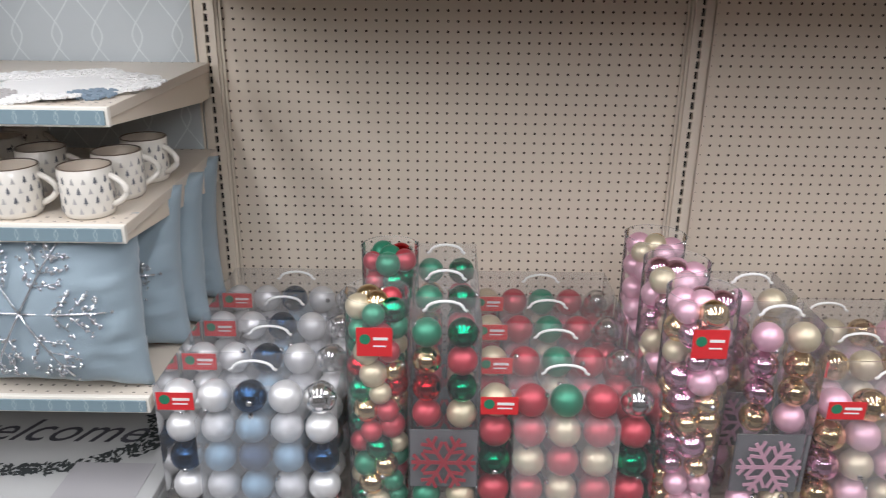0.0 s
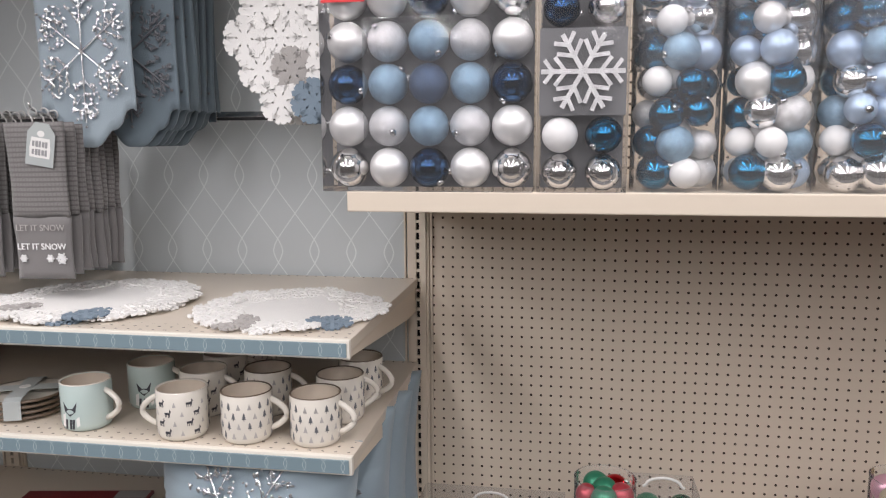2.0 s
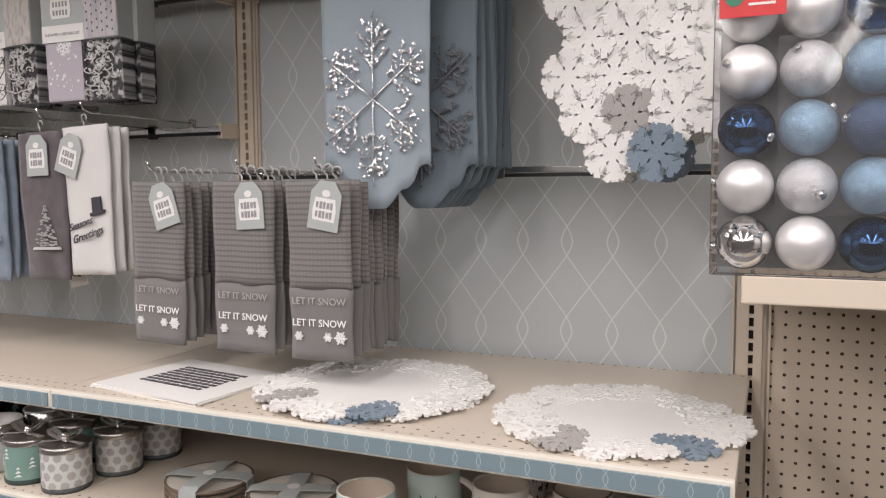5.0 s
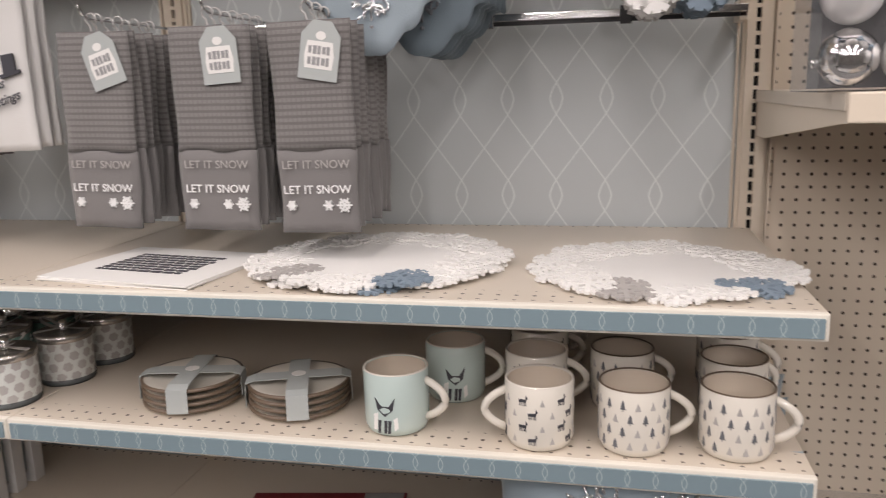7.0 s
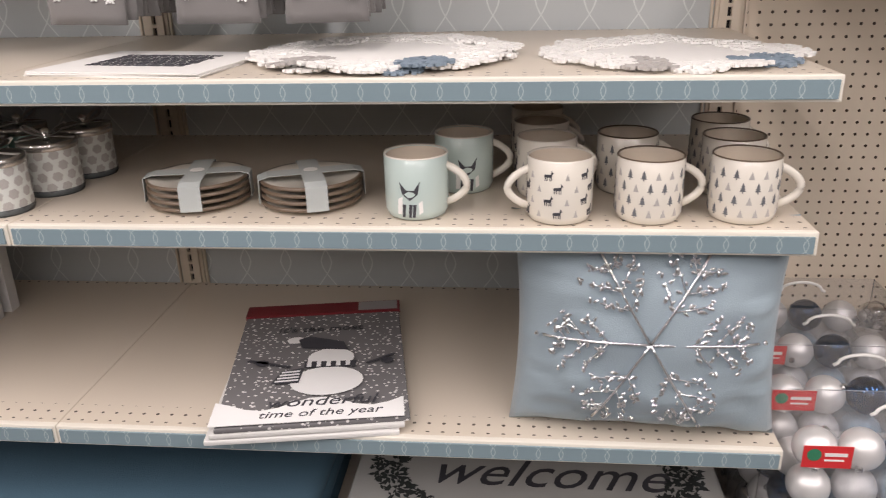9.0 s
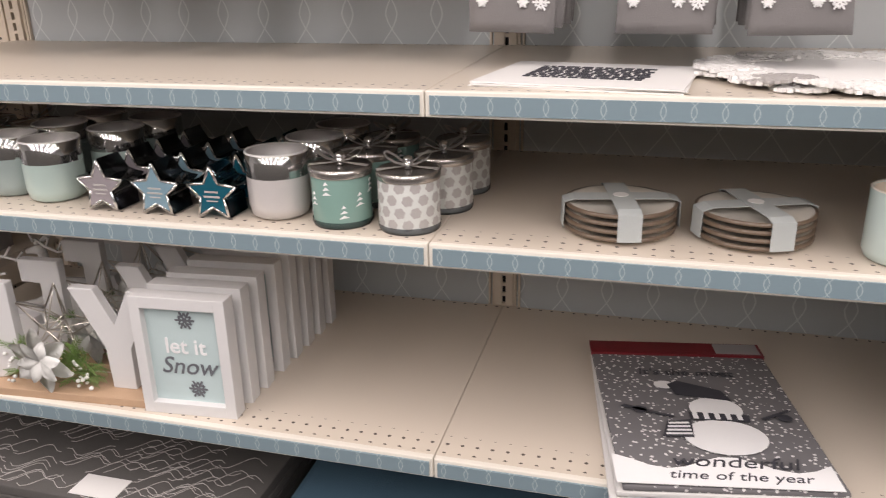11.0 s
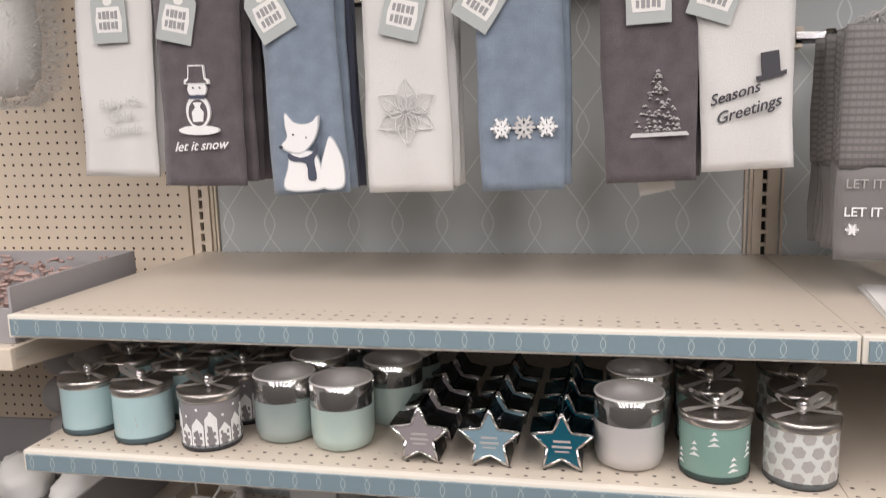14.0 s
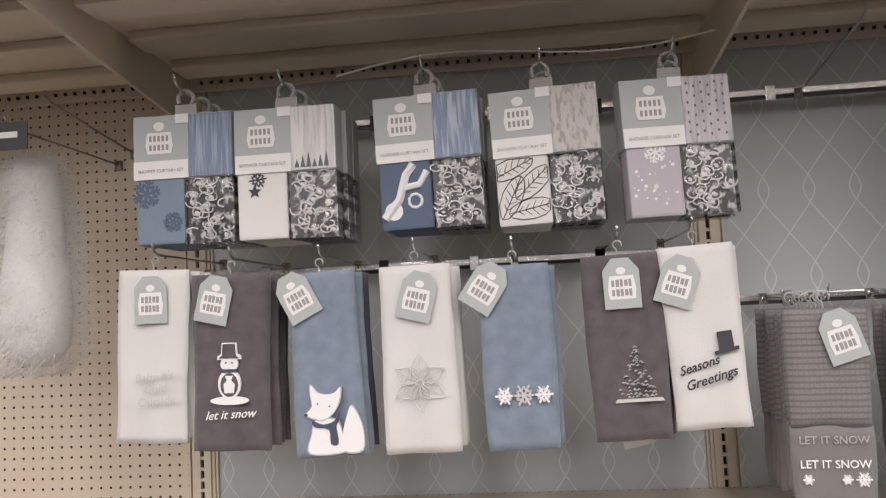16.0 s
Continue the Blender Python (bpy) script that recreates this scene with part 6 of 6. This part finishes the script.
def joy_sign(m, front):
    ob = thing("joy_sign", "white wooden letters on a board with poinsettia and wire star" if front else "white wooden letter sign standing behind another", "letter sign", m, "letter signs")
    part("board", box(-0.20, 0.0, 0, 0.20, 0.085, 0.016, 0.002), m_kraft, ob, "light wood board")
    part("letter_j", prism(letter_j(), 0.035, 0.055, bevel=0.0015), m_whitewood, ob, at=pose(-0.192, 0, 0.0155) @ Matrix.Diagonal((1.08, 1, 1, 1)))
    part("letter_y", prism(LETTER_Y, 0.035, 0.055, bevel=0.0015), m_whitewood, ob, at=pose(0.135, 0, 0.0155))
    bm = bmesh.new()
    o = star_outline(0.085, 0.42, 0.15)
    o = [(x + 0.006, z + 0.135) for x, z in o]
    for (ax, az), (bx_, bz) in zip(o, o[1:] + o[:1]):
        for y in (0.025, 0.060):
            rod([(ax, 0.043, az), (bx_, 0.043, bz)], 0.0014, 5, bm)
    for i, (ax, az) in enumerate(o):
        for y in (0.018, 0.068):
            rod([(ax, 0.043, az), (0.006, y, 0.135)], 0.0013, 5, bm)
    part("wire_star", bm, m_wire, ob, "champagne wire star", True)
    rnd = random.Random(7)
    leaves = bmesh.new()
    for k in range(70):
        a = rnd.uniform(-0.5, 3.6)
        c = Vector((rnd.choice((-0.065, 0.045, 0.03)) + rnd.uniform(-0.01, 0.01), rnd.uniform(0.02, 0.05), 0.055 + rnd.uniform(-0.02, 0.02)))
        ln = rnd.uniform(0.03, 0.055)
        e = c + Vector((ln * math.cos(a), rnd.uniform(-0.015, 0.005), ln * math.sin(a)))
        rod([c, e], 0.0008, 3, leaves)
        for q in range(6):
            p = c.lerp(e, 0.25 + q * 0.13)
            for s in (-1, 1):
                rod([p, p + Vector((0.012 * math.cos(a + s * 0.6), -0.003, 0.012 * math.sin(a + s * 0.6)))], 0.0007, 3, leaves)
    part("fir_greenery", leaves, m_leaf, ob, "green fir sprigs")
    for ring, (n, ln, wd, y) in enumerate(((6, 0.066, 0.036, 0.004), (6, 0.046, 0.026, -0.004))):
        for k in range(n):
            a = k * math.pi / 3 + ring * 0.5 + 0.4
            bm = bmesh.new()
            rows = []
            for q in range(7):
                f = q / 6
                half = wd / 2 * math.sin(math.pi * min(1, f * 0.92 + 0.06)) ** 0.8
                rows.append([bm.verts.new((f * ln, -0.010 * math.sin(f * 2.4) + 0.004 * abs(s), s * half)) for s in (-1, 0, 1)])
            for r0, r1 in zip(rows, rows[1:]):
                for c in (0, 1):
                    bm.faces.new((r0[c], r0[c + 1], r1[c + 1], r1[c]))
            bmesh.ops.solidify(bm, geom=bm.faces[:], thickness=0.001)
            part("petal", bm, m_petal, ob, "white poinsettia petal", True, pose(-0.004, y, 0.082, 0, math.degrees(a), 0))
    berries = bmesh.new()
    for k in range(26):
        bmesh.ops.create_icosphere(berries, subdivisions=1, radius=rnd.uniform(0.003, 0.005), matrix=pose(rnd.choice((0.055, 0.065, -0.095)) + rnd.uniform(-0.02, 0.02), rnd.uniform(0.005, 0.03), rnd.uniform(0.022, 0.075)))
    part("berries", berries, m_petal, ob, "small white berries", True)
    return ob


j0 = joy_sign(pose(-1.962, 1.452, S3, 0, 0, 4), True)
for b in (1, 2, 3):
    copy_thing(j0, pose(-1.955 + 0.008 * b, 1.452 + 0.115 * b, S3, 0, 0, 3))


def framed_sign(m, front):
    ob = thing("framed_sign", "white wood box sign lettered let it snow on pale aqua" if front else "white wood box sign standing behind another", "box sign", m, "box signs")
    w, h, d = 0.178, 0.228, 0.034
    for nm, b in (("frame_side", (-w / 2, 0, 0, -w / 2 + 0.020, d, h)), ("frame_side", (w / 2 - 0.020, 0, 0, w / 2, d, h)), ("frame_rail", (-w / 2 + 0.0195, 0, 0, w / 2 - 0.0195, d, 0.022)), ("frame_rail", (-w / 2 + 0.0195, 0, h - 0.022, w / 2 - 0.0195, d, h))):
        part(nm, box(*b, 0.0015), m_whitewood, ob)
    part("panel", box(-w / 2 + 0.018, 0.014, 0.02, w / 2 - 0.018, 0.018, h - 0.02), m_pale, ob, "pale aqua panel")
    if front:
        for cx, cz in ((0.006, h - 0.046), (0.014, 0.048)):
            part("snowflake", flake(0.018, 0.0035, 0.001, 1, cx=cx, cz=cz, y=0.0125), m_greyink, ob, "dark grey snowflake")
        words("lettering", "let it", 0.042, m_thread, ob, upright_text(0.0, 0.013, h * 0.57), bold=0.0006)
        words("lettering", "Snow", 0.047, m_greyink, ob, upright_text(0.0, 0.013, h * 0.40), bold=0.0002, slant=0.3)
    return ob


framed_sign(pose(-1.676, 1.464, S3, 0, 0, 4), True)
for b in range(1, 8):
    framed_sign(pose(-1.677 + 0.002 * b, 1.464 + 0.056 * b + (0.01 if b > 2 else 0), S3, 0, 0, 4), False)


# ---- left pegboard bay ----
def tray(m, w, d, h, lab):
    ob = thing("display_tray", lab, "cardboard tray", m, "display trays")
    part("base", box(-w, 0, 0, 0, d, 0.004), m_greycard, ob)
    for nm, b in (("side", (-0.005, 0, 0.004, 0, d, h)), ("side", (-w, 0, 0.004, -w + 0.005, d, h)), ("back", (-w + 0.005, d - 0.005, 0.004, -0.005, d, h)), ("front", (-w + 0.005, 0, 0.004, -0.005, 0.005, h * 0.62))):
        part(nm, box(*b, 0.001), m_greycard, ob)
    return ob


m_sprig = mat("pink_sprig", (0.42, 0.30, 0.27), 0.7, 0, 0.45, 200, 0.5)
tray(pose(-2.455, 1.47, 1.023, 0, 0, 2), 0.62, 0.36, 0.092, "grey cardboard display tray on the shelf")
rnd = random.Random(31)
bm = bmesh.new()
for k in range(900):
    x, y = rnd.uniform(-0.59, -0.03), rnd.uniform(0.012, 0.33)
    z = rnd.uniform(0.01, 0.085)
    a, t = rnd.uniform(0, 6.28), rnd.uniform(-0.4, 0.6)
    rod([(x, y, z), (x + 0.02 * math.cos(a), y + 0.01 * math.sin(a), z + 0.012 * t)], 0.0035, 4, bm)
solo("sprig_picks", bm, m_sprig, "pinkish frosted sprig picks heaped in a tray", "decoration", pose(-2.455, 1.47, 1.023), kind="stuff")
tray(pose(-2.47, 1.46, 0.573, 0, 0, 2), 0.60, 0.50, 0.12, "grey cardboard display tray on the lower shelf")
bm = sphere(0.052, 24, 16)
for v in bm.verts:
    v.co.y *= 1.35
    v.co *= 1 + 0.22 * noise.noise(v.co * 28) + 0.10 * noise.noise(v.co * 90)
snow_me = mesh_of("snowball", bm, m_fur, True)
for k in range(8):
    solo("snowball", snow_me, None, "white fluffy uneven snowball lying in a tray", "snowball", pose(-2.555 - 0.13 * (k % 4), 1.55 + 0.16 * (k // 4), 0.573 + 0.075 + 0.015 * (k % 2), 0, 0, 47 * k), "fluffy snowballs")
m_ballgrey = mat("frosted_ball", (0.36, 0.35, 0.35), 0.6, 0, 0.15, 60, 0.5)
frost_me = mesh_of("frosted_ball", sphere(0.042, 20, 12), m_ballgrey, True)
for k in range(15):
    solo("frosted_ball", frost_me, None, "grey frosted ball stacked behind others", "ornament", pose(-2.53 - 0.086 * (k % 3), 1.87 + 0.012 * (k % 2), 0.573 + 0.046 + 0.083 * (k // 3)), "frosted balls")
solo("floor_carton", box(-0.55, 0, 0, 0, 0.40, 0.30, 0.003), m_greycard, "grey cardboard carton on the base shelf", "carton", pose(-2.48, 1.50, DECK))


def fluffy(m):
    ob = thing("fluffy_stocking", "white fluffy tinsel stocking hanging on the pegboard", "stocking", m)
    body = bmesh.new()
    part("loop", rod([(0, -0.03, -0.02), (0, -0.03, 0.03), (0, -0.03, 0.042)], 0.002, 6), m_plasticw, ob)
    prof = [(0, -0.46), (0.06, -0.455), (0.10, -0.42), (0.115, -0.34), (0.10, -0.24), (0.085, -0.15), (0.075, -0.06), (0.06, -0.01), (0, 0)]
    lathe([(r * 0.62, z * 0.96) for r, z in prof], 24, body)
    part("core", body, m_fur, ob, smooth=True)
    rnd = random.Random(77)
    bm = bmesh.new()
    for k in range(20000):
        f = rnd.random()
        z = -0.46 * f
        r = np.interp(-z, [0, 0.01, 0.06, 0.15, 0.24, 0.34, 0.42, 0.455, 0.46], [0, 0.06, 0.075, 0.085, 0.10, 0.115, 0.10, 0.06, 0])
        a = rnd.uniform(0, 6.283)
        r *= rnd.uniform(0.60, 0.98)
        p = Vector((r * math.cos(a), r * math.sin(a), z))
        d = Vector((math.cos(a) + rnd.uniform(-0.7, 0.7), math.sin(a) + rnd.uniform(-0.7, 0.7), rnd.uniform(-0.9, 0.6))).normalized() * rnd.uniform(0.012, 0.050) * (0.7 + 0.6 * noise.noise(p * 22))
        s = d.cross(Vector((rnd.random(), rnd.random(), 1))).normalized() * 0.0006
        bm.faces.new([bm.verts.new(v) for v in (p - s, p + s, p + d)])
    part("tinsel", bm, m_fur, ob, "white tinsel strands")
    part("header", box(-0.05, -0.10, -0.01, 0.05, -0.098, 0.045), m_black, ob, "black card header")
    part("header_print", bars([(-0.03, 0.02, 0.03, 0.012)], y=-0.1005), m_white, ob)


fluffy(pose(-2.645, 1.735, 1.865))
peg_hook(-2.645, 1.905, 0.43, 0.02, 0.0, True, 2.066)
